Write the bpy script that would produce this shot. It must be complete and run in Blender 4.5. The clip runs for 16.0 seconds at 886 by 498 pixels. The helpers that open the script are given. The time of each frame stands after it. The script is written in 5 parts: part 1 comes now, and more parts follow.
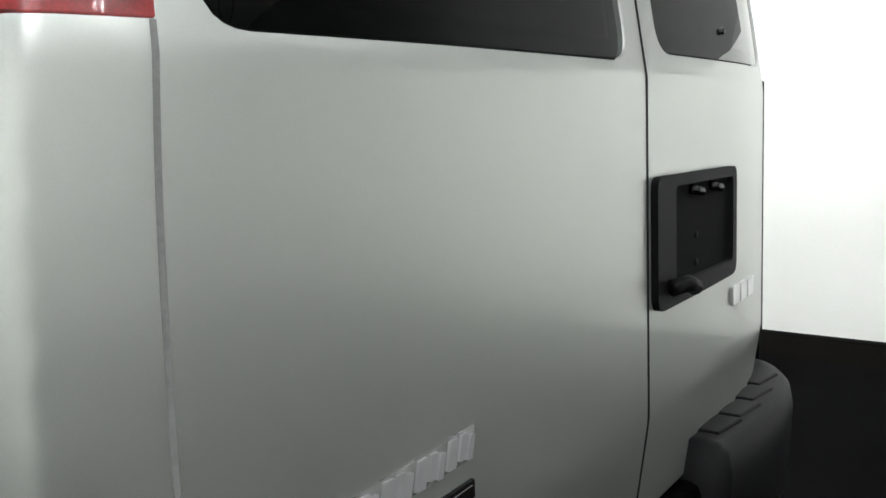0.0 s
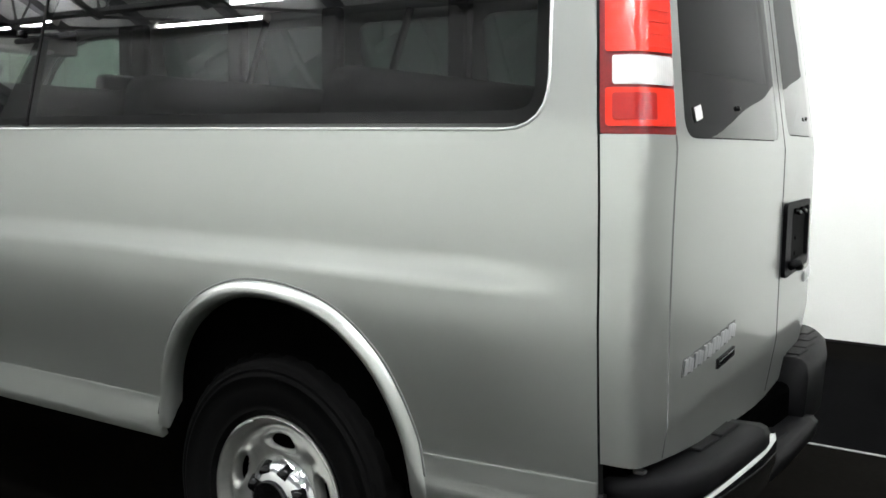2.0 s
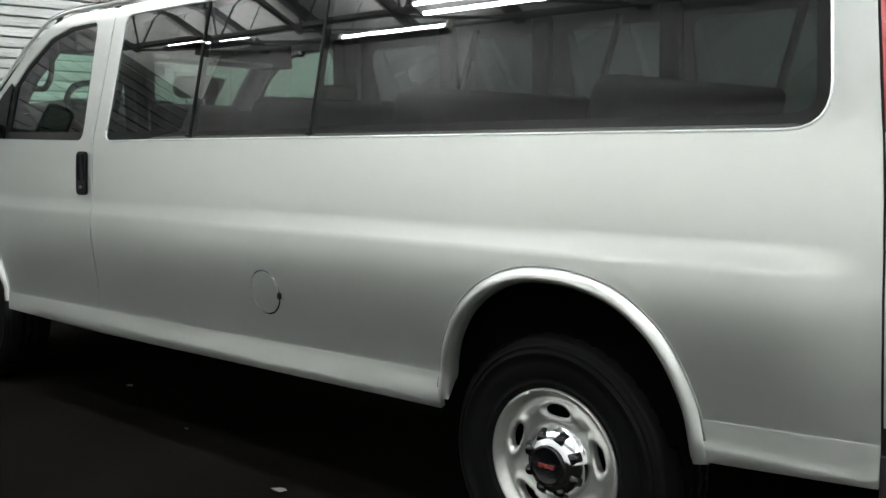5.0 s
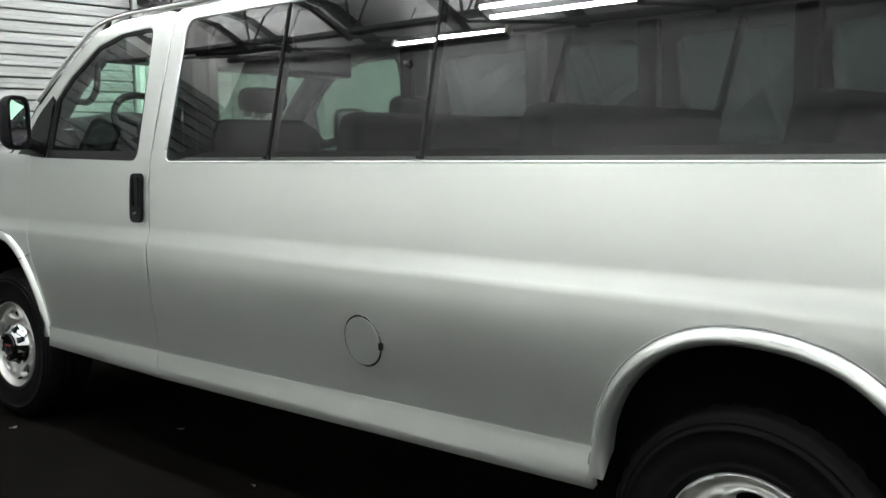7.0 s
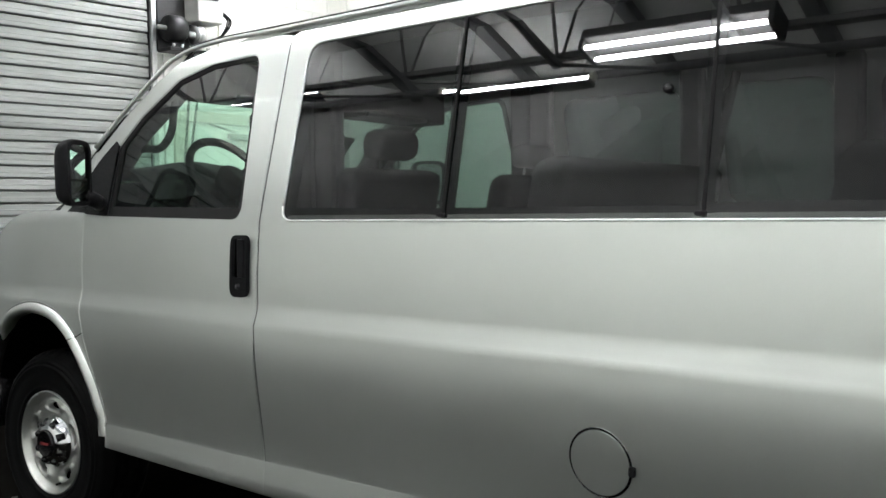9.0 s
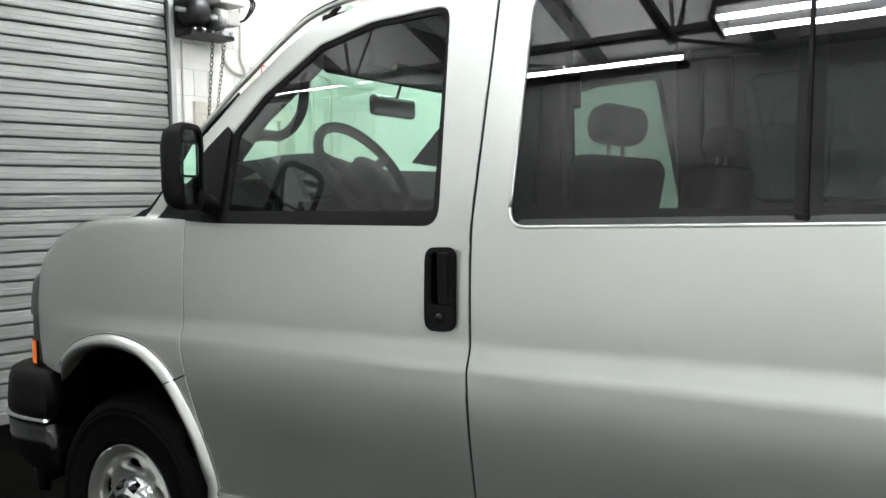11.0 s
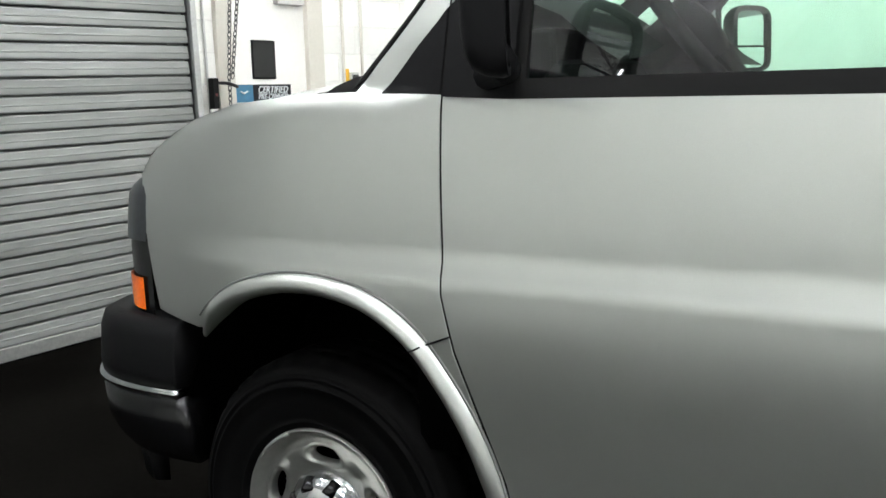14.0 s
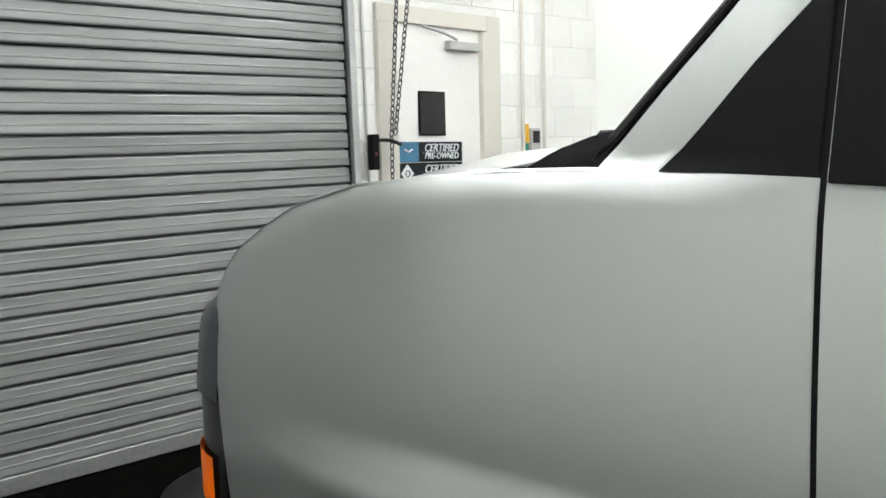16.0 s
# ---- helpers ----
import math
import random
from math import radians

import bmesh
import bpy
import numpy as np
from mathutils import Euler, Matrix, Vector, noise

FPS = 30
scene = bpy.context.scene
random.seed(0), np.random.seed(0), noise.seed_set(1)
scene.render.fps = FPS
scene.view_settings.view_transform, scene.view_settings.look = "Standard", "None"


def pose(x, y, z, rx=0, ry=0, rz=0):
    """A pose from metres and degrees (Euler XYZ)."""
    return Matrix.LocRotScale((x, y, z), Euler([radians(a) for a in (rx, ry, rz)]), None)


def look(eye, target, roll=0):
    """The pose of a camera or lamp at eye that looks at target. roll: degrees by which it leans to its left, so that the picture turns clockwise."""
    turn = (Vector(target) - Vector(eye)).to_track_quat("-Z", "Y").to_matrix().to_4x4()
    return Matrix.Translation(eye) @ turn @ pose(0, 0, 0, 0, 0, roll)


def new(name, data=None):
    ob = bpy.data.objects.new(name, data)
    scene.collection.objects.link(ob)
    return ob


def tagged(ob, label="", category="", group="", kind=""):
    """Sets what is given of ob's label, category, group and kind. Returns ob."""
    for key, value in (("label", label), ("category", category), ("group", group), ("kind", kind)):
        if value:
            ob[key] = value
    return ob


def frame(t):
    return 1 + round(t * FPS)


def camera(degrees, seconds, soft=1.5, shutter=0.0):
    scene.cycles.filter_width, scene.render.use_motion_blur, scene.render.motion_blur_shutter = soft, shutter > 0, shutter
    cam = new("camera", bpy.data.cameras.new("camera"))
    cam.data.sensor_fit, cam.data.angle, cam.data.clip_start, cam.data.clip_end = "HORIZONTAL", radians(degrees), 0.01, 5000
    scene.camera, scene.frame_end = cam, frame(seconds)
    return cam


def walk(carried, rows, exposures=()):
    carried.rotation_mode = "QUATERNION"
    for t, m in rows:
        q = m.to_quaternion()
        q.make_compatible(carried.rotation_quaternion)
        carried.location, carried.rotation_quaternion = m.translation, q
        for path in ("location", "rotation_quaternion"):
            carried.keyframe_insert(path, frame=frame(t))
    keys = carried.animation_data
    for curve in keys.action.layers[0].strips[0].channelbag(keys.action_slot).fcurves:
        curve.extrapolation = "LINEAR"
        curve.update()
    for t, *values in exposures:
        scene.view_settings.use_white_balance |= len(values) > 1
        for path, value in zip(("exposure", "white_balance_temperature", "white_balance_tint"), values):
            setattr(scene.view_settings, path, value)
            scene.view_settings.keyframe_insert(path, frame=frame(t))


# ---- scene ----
cam = camera(48.85, 16.0, soft=1.6)
# seconds, eye, target, lean to the left
PATH = [
    (0, (1.651, -0.310, 1.215), (0.379, 1.214, 0.972), -1.80),
    (0.5, (1.605, -0.654, 1.273), (0.522, 1.006, 1.008), -0.35),
    (1, (1.680, -1.012, 1.279), (0.528, 0.608, 1.059), 0.97),
    (1.5, (1.699, -1.396, 1.272), (0.541, 0.220, 1.061), 0.76),
    (2, (1.716, -1.682, 1.283), (0.578, -0.051, 1.070), 0.69),
    (2.5, (1.771, -1.845, 1.261), (0.571, -0.257, 1.067), 0.34),
    (3, (1.738, -2.012, 1.262), (0.508, -0.447, 1.062), 0.03),
    (3.5, (1.718, -2.097, 1.243), (0.439, -0.571, 1.055), -0.17),
    (4, (1.701, -2.147, 1.281), (0.386, -0.657, 1.061), -0.88),
    (4.2, (1.700, -2.158, 1.289), (0.369, -0.682, 1.064), -1.17),
    (6.5, (1.154, -2.092, 1.301), (-0.197, -0.629, 1.114), 0.00),
    (7, (0.982, -2.020, 1.354), (-0.375, -0.565, 1.148), -0.76),
    (7.5, (0.790, -1.999, 1.395), (-0.557, -0.535, 1.188), -1.27),
    (8, (0.552, -1.980, 1.365), (-0.784, -0.500, 1.212), -0.56),
    (8.5, (0.257, -1.954, 1.327), (-1.068, -0.459, 1.238), 0.02),
    (9, (-0.061, -1.903, 1.346), (-1.373, -0.396, 1.263), -0.73),
    (9.5, (-0.333, -1.848, 1.339), (-1.650, -0.344, 1.279), -0.23),
    (12, (-1.636, -1.695, 1.393), (-2.832, -0.095, 1.292), -2.78),
    (12.5, (-1.838, -1.639, 1.408), (-3.024, -0.032, 1.303), -3.17),
    (13, (-2.015, -1.621, 1.411), (-3.190, -0.009, 1.265), -3.39),
    (13.5, (-2.233, -1.611, 1.379), (-3.381, 0.003, 1.107), -3.62),
    (14, (-2.493, -1.497, 1.352), (-3.632, 0.116, 1.033), -2.54),
    (14.5, (-2.641, -1.340, 1.371), (-3.824, 0.246, 1.080), -2.94),
    (15, (-2.832, -1.188, 1.391), (-4.056, 0.376, 1.158), -2.38),
    (15.5, (-3.031, -1.013, 1.405), (-4.313, 0.510, 1.212), -2.24),
    (16, (-3.233, -0.712, 1.375), (-4.639, 0.697, 1.182), -2.23),
]
walk(cam, [(t, look(eye, target, roll)) for t, eye, target, roll in PATH],
     [(0.0, 0.12), (0.5, -0.02), (1.0, -0.04), (2.0, 0.04), (3.0, 0.16), (4.0, 0.28), (6.5, 0.5), (7.0, 0.55), (7.5, 0.42), (8.0, 0.32), (9.0, 0.15), (12.0, 0.1), (12.5, 0.1), (13.0, -0.03), (13.5, -0.1), (14.0, 0.25), (14.5, 0.35), (15.0, 0.2), (16.0, 0.0)])
# ---------------------------------------------------------------- world and light
world = bpy.data.worlds.new("world")
scene.world = world
world.use_nodes = True
world.node_tree.nodes["Background"].inputs[0].default_value = (0.9, 1.0, 0.97, 1)
world.node_tree.nodes["Background"].inputs[1].default_value = 0.004
TUBE = 150.0          # strength of the fluorescent tubes
TUBE_COLOUR = (0.98, 1.0, 1.015, 1)

# ---------------------------------------------------------------- materials


def material(name, colour, rough=0.5, metal=0.0, coat=0.0, grain=0.0, grain_scale=40.0, stain=0.0, stain_scale=2.0,
             bump=0.0, bump_scale=200.0, emit=0.0, emit_colour=None, spread=0.0, spec=0.5, coat_rough=0.04, stretch=(1, 1, 1)):
    """Principled surface with fine grain, large stains, relief and, for repeated pieces, a spread between pieces."""
    m = bpy.data.materials.new(name)
    m.use_nodes = True
    nt = m.node_tree
    p = nt.nodes["Principled BSDF"]
    p.inputs["Roughness"].default_value = rough
    p.inputs["Metallic"].default_value = metal
    p.inputs["Coat Weight"].default_value = coat
    p.inputs["Coat Roughness"].default_value = coat_rough
    p.inputs["Specular IOR Level"].default_value = spec
    p.inputs["Base Color"].default_value = (*colour, 1)
    geo = nt.nodes.new("ShaderNodeTexCoord")
    along = nt.nodes.new("ShaderNodeVectorMath")
    along.operation = "MULTIPLY"
    along.inputs[1].default_value = stretch
    nt.links.new(geo.outputs["Object"], along.inputs[0])
    last = None

    def scaled(factor_socket, low, high):
        nonlocal last
        ramp = nt.nodes.new("ShaderNodeMapRange")
        ramp.inputs["From Min"].default_value, ramp.inputs["From Max"].default_value = 0.3, 0.7
        ramp.inputs["To Min"].default_value, ramp.inputs["To Max"].default_value = low, high
        nt.links.new(factor_socket, ramp.inputs["Value"])
        mul = nt.nodes.new("ShaderNodeVectorMath")
        mul.operation = "SCALE"
        if last is None:
            mul.inputs[0].default_value = colour
        else:
            nt.links.new(last, mul.inputs[0])
        nt.links.new(ramp.outputs[0], mul.inputs["Scale"])
        last = mul.outputs[0]

    for amount, size in ((grain, grain_scale), (stain, stain_scale)):
        if amount:
            n = nt.nodes.new("ShaderNodeTexNoise")
            n.inputs["Scale"].default_value, n.inputs["Detail"].default_value = size, 5
            nt.links.new(along.outputs[0], n.inputs["Vector"])
            scaled(n.outputs["Fac"], 1 - amount, 1 + amount)
    if spread:
        info = nt.nodes.new("ShaderNodeObjectInfo")
        scaled(info.outputs["Random"], 1 - spread, 1 + spread)
    if last is not None:
        nt.links.new(last, p.inputs["Base Color"])
    if bump:
        n = nt.nodes.new("ShaderNodeTexNoise")
        n.inputs["Scale"].default_value, n.inputs["Detail"].default_value = bump_scale, 4
        nt.links.new(geo.outputs["Object"], n.inputs["Vector"])
        b = nt.nodes.new("ShaderNodeBump")
        b.inputs["Strength"].default_value, b.inputs["Distance"].default_value = bump, 0.01
        nt.links.new(n.outputs["Fac"], b.inputs["Height"])
        nt.links.new(b.outputs[0], p.inputs["Normal"])
    if emit:
        p.inputs["Emission Color"].default_value = emit_colour or (*colour, 1)
        p.inputs["Emission Strength"].default_value = emit
    return m


def glass(name, tint, ior=1.5):
    """Thin tinted pane: what passes is tinted, and the angle drives the mirror gloss."""
    m = bpy.data.materials.new(name)
    m.use_nodes = True
    nt = m.node_tree
    nt.nodes.clear()
    out = nt.nodes.new("ShaderNodeOutputMaterial")
    mix = nt.nodes.new("ShaderNodeMixShader")
    clear, gloss = nt.nodes.new("ShaderNodeBsdfTransparent"), nt.nodes.new("ShaderNodeBsdfGlossy")
    facing = nt.nodes.new("ShaderNodeLayerWeight")
    power, scale = nt.nodes.new("ShaderNodeMath"), nt.nodes.new("ShaderNodeMath")
    power.operation, scale.operation = "POWER", "MULTIPLY_ADD"
    clear.inputs[0].default_value = (*tint, 1)
    gloss.inputs["Roughness"].default_value = 0.01
    gloss.inputs["Color"].default_value = (1, 1, 1, 1)
    base = ((ior - 1) / (ior + 1)) ** 2 * 1.6
    facing.inputs["Blend"].default_value = 0.5
    power.inputs[1].default_value = 5
    scale.inputs[1].default_value, scale.inputs[2].default_value = 1 - base, base
    nt.links.new(facing.outputs["Facing"], power.inputs[0])
    nt.links.new(power.outputs[0], scale.inputs[0])
    nt.links.new(scale.outputs[0], mix.inputs[0])
    nt.links.new(clear.outputs[0], mix.inputs[1])
    nt.links.new(gloss.outputs[0], mix.inputs[2])
    nt.links.new(mix.outputs[0], out.inputs[0])
    return m


SILVER = material("silver_paint", (0.465, 0.485, 0.462), rough=0.355, metal=0.85, coat=0.55, coat_rough=0.05, grain=0.03, grain_scale=900, stain=0.015, stain_scale=1.5)
PLASTIC = material("black_plastic", (0.005, 0.005, 0.0055), rough=0.5, spec=0.07, grain=0.12, grain_scale=300, bump=0.12, bump_scale=900)
GLOSS_BLACK = material("gloss_black", (0.004, 0.004, 0.0045), rough=0.25, spec=0.35)
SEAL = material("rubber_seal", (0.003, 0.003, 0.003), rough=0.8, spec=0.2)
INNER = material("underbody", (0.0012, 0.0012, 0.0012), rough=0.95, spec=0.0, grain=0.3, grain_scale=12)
TYRE = material("tyre_rubber", (0.0022, 0.0022, 0.0023), rough=0.6, spec=0.07, grain=0.15, grain_scale=120, bump=0.1, bump_scale=500)
RIM = material("silver_wheel", (0.40, 0.405, 0.385), rough=0.28, metal=0.75, coat=0.1, grain=0.05, grain_scale=60)
CHROME = material("chrome", (0.62, 0.63, 0.64), rough=0.1, metal=1.0)
RED_LENS = material("red_lens", (0.82, 0.03, 0.012), rough=0.2, coat=0.4, grain=0.07, grain_scale=300, spec=0.6)
RED_DARK = material("dark_red_lens", (0.20, 0.006, 0.006), rough=0.3, coat=0.2, grain=0.2, grain_scale=300)
RED_MID = material("red_reflector", (0.40, 0.010, 0.007), rough=0.22, coat=0.4, grain=0.06, grain_scale=300)
CLEAR_LENS = material("clear_lens", (0.75, 0.74, 0.72), rough=0.12, coat=0.8, grain=0.05, grain_scale=60)
SMOKE_LENS = material("headlamp_lens", (0.028, 0.031, 0.034), rough=0.3, spec=0.2, coat=0.1, grain=0.2, grain_scale=60)
AMBER = material("amber_lens", (0.95, 0.155, 0.0), rough=0.3, coat=0.15, grain=0.15, grain_scale=150)
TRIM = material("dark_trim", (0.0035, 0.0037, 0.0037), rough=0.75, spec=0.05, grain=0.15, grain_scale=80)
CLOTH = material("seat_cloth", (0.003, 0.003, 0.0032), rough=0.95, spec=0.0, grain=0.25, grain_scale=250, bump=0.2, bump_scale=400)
HEADLINER = material("headliner", (0.14, 0.145, 0.14), rough=0.95, grain=0.06, grain_scale=150)
FAR_GLASS = glass("darker_privacy_glass", (0.075, 0.095, 0.088), 1.5)
PRIVACY = glass("privacy_glass", (0.118, 0.148, 0.137), 1.55)
REAR_GLASS = glass("dark_rear_glass", (0.085, 0.105, 0.098), 1.34)
DOOR_GLASS = glass("green_door_glass", (0.68, 0.88, 0.77), 1.75)
SCREEN_GLASS = glass("green_windscreen_glass", (0.70, 0.90, 0.80), 1.5)
MIRROR = material("mirror_glass", (0.8, 0.82, 0.82), rough=0.01, metal=1.0)
PAPER = material("paper_label", (0.78, 0.78, 0.76), rough=0.7, grain=0.08, grain_scale=400)
SCRAP = material("grey_paper", (0.13, 0.126, 0.118), rough=0.8, grain=0.12, grain_scale=200)
RED_MARK = material("red_mark", (0.11, 0.010, 0.009), rough=0.4)
WALL = material("white_wall_paint", (0.80, 0.81, 0.77), rough=0.55, grain=0.015, grain_scale=90, stain=0.03, stain_scale=1.1, bump=0.06, bump_scale=60)
BLOCK = material("painted_block", (0.80, 0.80, 0.76), rough=0.6, grain=0.03, grain_scale=70, stain=0.03, stain_scale=2, bump=0.25, bump_scale=140, spread=0.02)
MORTAR = material("mortar_joint", (0.72, 0.72, 0.69), rough=0.8, grain=0.06, grain_scale=60)
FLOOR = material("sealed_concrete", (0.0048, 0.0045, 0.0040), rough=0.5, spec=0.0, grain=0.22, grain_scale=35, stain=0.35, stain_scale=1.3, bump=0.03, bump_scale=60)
STRIP = material("black_floor_strip", (0.0042, 0.0042, 0.0044), rough=0.5, spec=0.0, grain=0.2, grain_scale=40, stain=0.2, stain_scale=2)
SLAT = material("galvanised_slat", (0.235, 0.243, 0.235), rough=0.45, metal=0.3, grain=0.06, grain_scale=40, stain=0.24, stain_scale=14, stretch=(1, 0.05, 1), spread=0.06)
GALV = material("galvanised_steel", (0.42, 0.43, 0.42), rough=0.4, metal=0.7, grain=0.1, grain_scale=60)
DARK_STEEL = material("dark_steel", (0.012, 0.012, 0.013), rough=0.45, metal=0.4, grain=0.2, grain_scale=40)
BADGE = material("bright_badge", (0.66, 0.67, 0.68), rough=0.28, metal=0.75, grain=0.04, grain_scale=80)
# grey of the strips that stand in for shade in seams and edges
SEAM_SHADE = material("seam_shade_grey", (0.155, 0.16, 0.155), rough=0.7, grain=0.1, grain_scale=200, spec=0.2)
CHAIN = material("chain_steel", (0.10, 0.10, 0.10), rough=0.4, metal=0.6, grain=0.2, grain_scale=60)
CREAM = material("cream_paint", (0.60, 0.575, 0.51), rough=0.45, grain=0.03, grain_scale=50)
DOOR_WHITE = material("door_paint", (0.80, 0.79, 0.75), rough=0.4, grain=0.02, grain_scale=60, stain=0.03, stain_scale=3)
SIGN_WHITE = material("sign_plastic", (0.82, 0.80, 0.72), rough=0.35, grain=0.03, grain_scale=60)
SIGN_RED = material("sign_red", (0.80, 0.05, 0.03), rough=0.4, grain=0.05, grain_scale=60)
SIGN_BLUE = material("sign_blue", (0.035, 0.16, 0.27), rough=0.3, grain=0.12, grain_scale=12)
SIGN_BLACK = material("sign_black", (0.008, 0.009, 0.012), rough=0.4, spec=0.2, grain=0.1, grain_scale=20)
LETTER = material("sign_letter", (0.72, 0.75, 0.76), rough=0.4, grain=0.03, grain_scale=60)
YELLOW = material("yellow_plastic", (0.75, 0.42, 0.03), rough=0.4, grain=0.06, grain_scale=60)
GREEN = material("green_plastic", (0.02, 0.22, 0.13), rough=0.4, grain=0.06, grain_scale=60)
GREY_PLASTIC = material("grey_plastic", (0.45, 0.45, 0.43), rough=0.45, grain=0.05, grain_scale=60)
CEILING = material("ceiling_deck", (0.66, 0.66, 0.645), rough=0.8, grain=0.08, grain_scale=20, stain=0.1, stain_scale=1)
JOIST = material("joist_steel", (0.09, 0.09, 0.092), rough=0.6, grain=0.2, grain_scale=20)
REAR_WALL = material("grey_upper_wall", (0.185, 0.185, 0.181), rough=0.75, grain=0.05, grain_scale=30, stain=0.1, stain_scale=1)
LAMP_TRAY = material("lamp_tray", (0.03, 0.03, 0.03), rough=0.6, grain=0.05, grain_scale=40)
BACK_WALL = material("back_wall_paint", (0.74, 0.74, 0.72), rough=0.7, grain=0.04, grain_scale=30, stain=0.06, stain_scale=1)
TUBE_GLOW = material("fluorescent_tube", (0.9, 0.9, 0.9), emit=TUBE, emit_colour=TUBE_COLOUR)

# ---------------------------------------------------------------- mesh helpers


def thing(name, label, category, group="", kind="", at=(0, 0, 0)):
    e = new(name)
    e.location = at
    e.empty_display_size = 0.1
    return tagged(e, label, category, group, kind)


def part(name, bm, mat, parent=None, label="", smooth=False):
    """Links a bmesh as one mesh object under a thing or a part."""
    me = bpy.data.meshes.new(name)
    bmesh.ops.recalc_face_normals(bm, faces=bm.faces)
    bm.to_mesh(me)
    bm.free()
    me.materials.append(mat)
    if smooth:
        me.polygons.foreach_set("use_smooth", [True] * len(me.polygons))
    ob = new(name, me)
    if parent is not None:
        ob.parent = parent
        ob.matrix_parent_inverse = Matrix.Translation(-world_of(parent))
    return tagged(ob, label)


def world_of(ob):
    v = Vector((0, 0, 0))
    while ob is not None:
        v += Vector(ob.location)
        if ob.parent is not None:
            v += ob.matrix_parent_inverse.translation
        ob = ob.parent
    return v


def box_bm(x0, x1, y0, y1, z0, z1, bevel=0.0, seg=2, bm=None):
    bm = bm or bmesh.new()
    made = bmesh.ops.create_cube(bm, size=1)["verts"]
    for v in made:
        v.co = ((x0 + x1) / 2 + v.co.x * (x1 - x0), (y0 + y1) / 2 + v.co.y * (y1 - y0), (z0 + z1) / 2 + v.co.z * (z1 - z0))
    if bevel:
        edges = list({e for v in made for e in v.link_edges})
        bmesh.ops.bevel(bm, geom=edges, offset=bevel, segments=seg, affect="EDGES", profile=0.5)
    return bm


def grid_bm(rows, close=False, bm=None):
    """Quads through a table of points; close joins the last column to the first."""
    bm = bm or bmesh.new()
    vs = [[bm.verts.new(p) for p in r] for r in rows]
    n = len(rows[0])
    for a, b in zip(vs, vs[1:]):
        for i in range(n if close else n - 1):
            j = (i + 1) % n
            bm.faces.new((a[i], a[j], b[j], b[i]))
    return bm


def tube_bm(points, r, n=10, bm=None):
    """A round bar along a line of points, with closed ends."""
    bm = bm or bmesh.new()
    pts = [Vector(p) for p in points]
    rows, side = [], None
    for i, p in enumerate(pts):
        d = (pts[min(i + 1, len(pts) - 1)] - pts[max(i - 1, 0)]).normalized()
        if side is None:
            side = d.orthogonal().normalized()
        side = (side - d * side.dot(d)).normalized()
        up = d.cross(side)
        rows.append([p + r * (math.cos(a) * side + math.sin(a) * up) for a in (2 * math.pi * k / n for k in range(n))])
    first = len(bm.verts)
    grid_bm(rows, True, bm)
    bm.verts.ensure_lookup_table()
    bm.faces.new([bm.verts[first + k] for k in range(n)])
    bm.faces.new([bm.verts[len(bm.verts) - n + k] for k in range(n)])
    return bm


def lathe_bm(profile, n=48, centre=(0, 0, 0), close=False, bm=None):
    """Turns a profile of (radius, y) about the y axis."""
    cx, cy, cz = centre
    rows = [[(cx + r * math.cos(a), cy + y, cz + r * math.sin(a)) for a in (2 * math.pi * k / n for k in range(n))] for r, y in profile]
    return grid_bm(rows, True, bm)


def smooth_path(pts, n=6):
    """Catmull-Rom points through a list of points."""
    pts = [Vector(p) for p in pts]
    out = []
    for i in range(len(pts) - 1):
        a, b, c, d = pts[max(i - 1, 0)], pts[i], pts[i + 1], pts[min(i + 2, len(pts) - 1)]
        for k in range(n):
            t = k / n
            out.append(0.5 * (2 * b + (c - a) * t + (2 * a - 5 * b + 4 * c - d) * t * t + (3 * b - a - 3 * c + d) * t ** 3))
    return out + [pts[-1]]


def sm(t):
    t = min(1.0, max(0.0, t))
    return t * t * (3 - 2 * t)


def lerp_table(table, v):
    """Straight lines through (v, value) pairs in rising order."""
    if v <= table[0][0]:
        return table[0][1]
    for (a, p), (b, q) in zip(table, table[1:]):
        if v <= b:
            return p + (q - p) * (v - a) / (b - a)
    return table[-1][1]


def rounded(corners, n=6):
    """A closed outline from (u, v, radius) corners."""
    out = []
    m = len(corners)
    for i, (x, y, r) in enumerate(corners):
        p = Vector((x, y))
        a, b = Vector(corners[i - 1][:2]) - p, Vector(corners[(i + 1) % m][:2]) - p
        if r <= 0:
            out.append(p)
            continue
        half = a.angle(b) / 2
        d = min(r / math.tan(half), a.length * 0.49, b.length * 0.49)
        s, e = p + a.normalized() * d, p + b.normalized() * d
        for k in range(n + 1):
            t = k / n
            out.append((1 - t) ** 2 * s + 2 * t * (1 - t) * p + t * t * e)
    return out


def resampled(loop, step):
    out = []
    for a, b in zip(loop, loop[1:] + loop[:1]):
        a, b = Vector(a), Vector(b)
        n = max(1, int((b - a).length / step))
        out += [a + (b - a) * k / n for k in range(n)]
    return out


def within(p, loop):
    hit = False
    j = len(loop) - 1
    for i in range(len(loop)):
        a, b = loop[i], loop[j]
        if (a[1] > p[1]) != (b[1] > p[1]) and p[0] < (b[0] - a[0]) * (p[1] - a[1]) / (b[1] - a[1]) + a[0]:
            hit = not hit
        j = i
    return hit


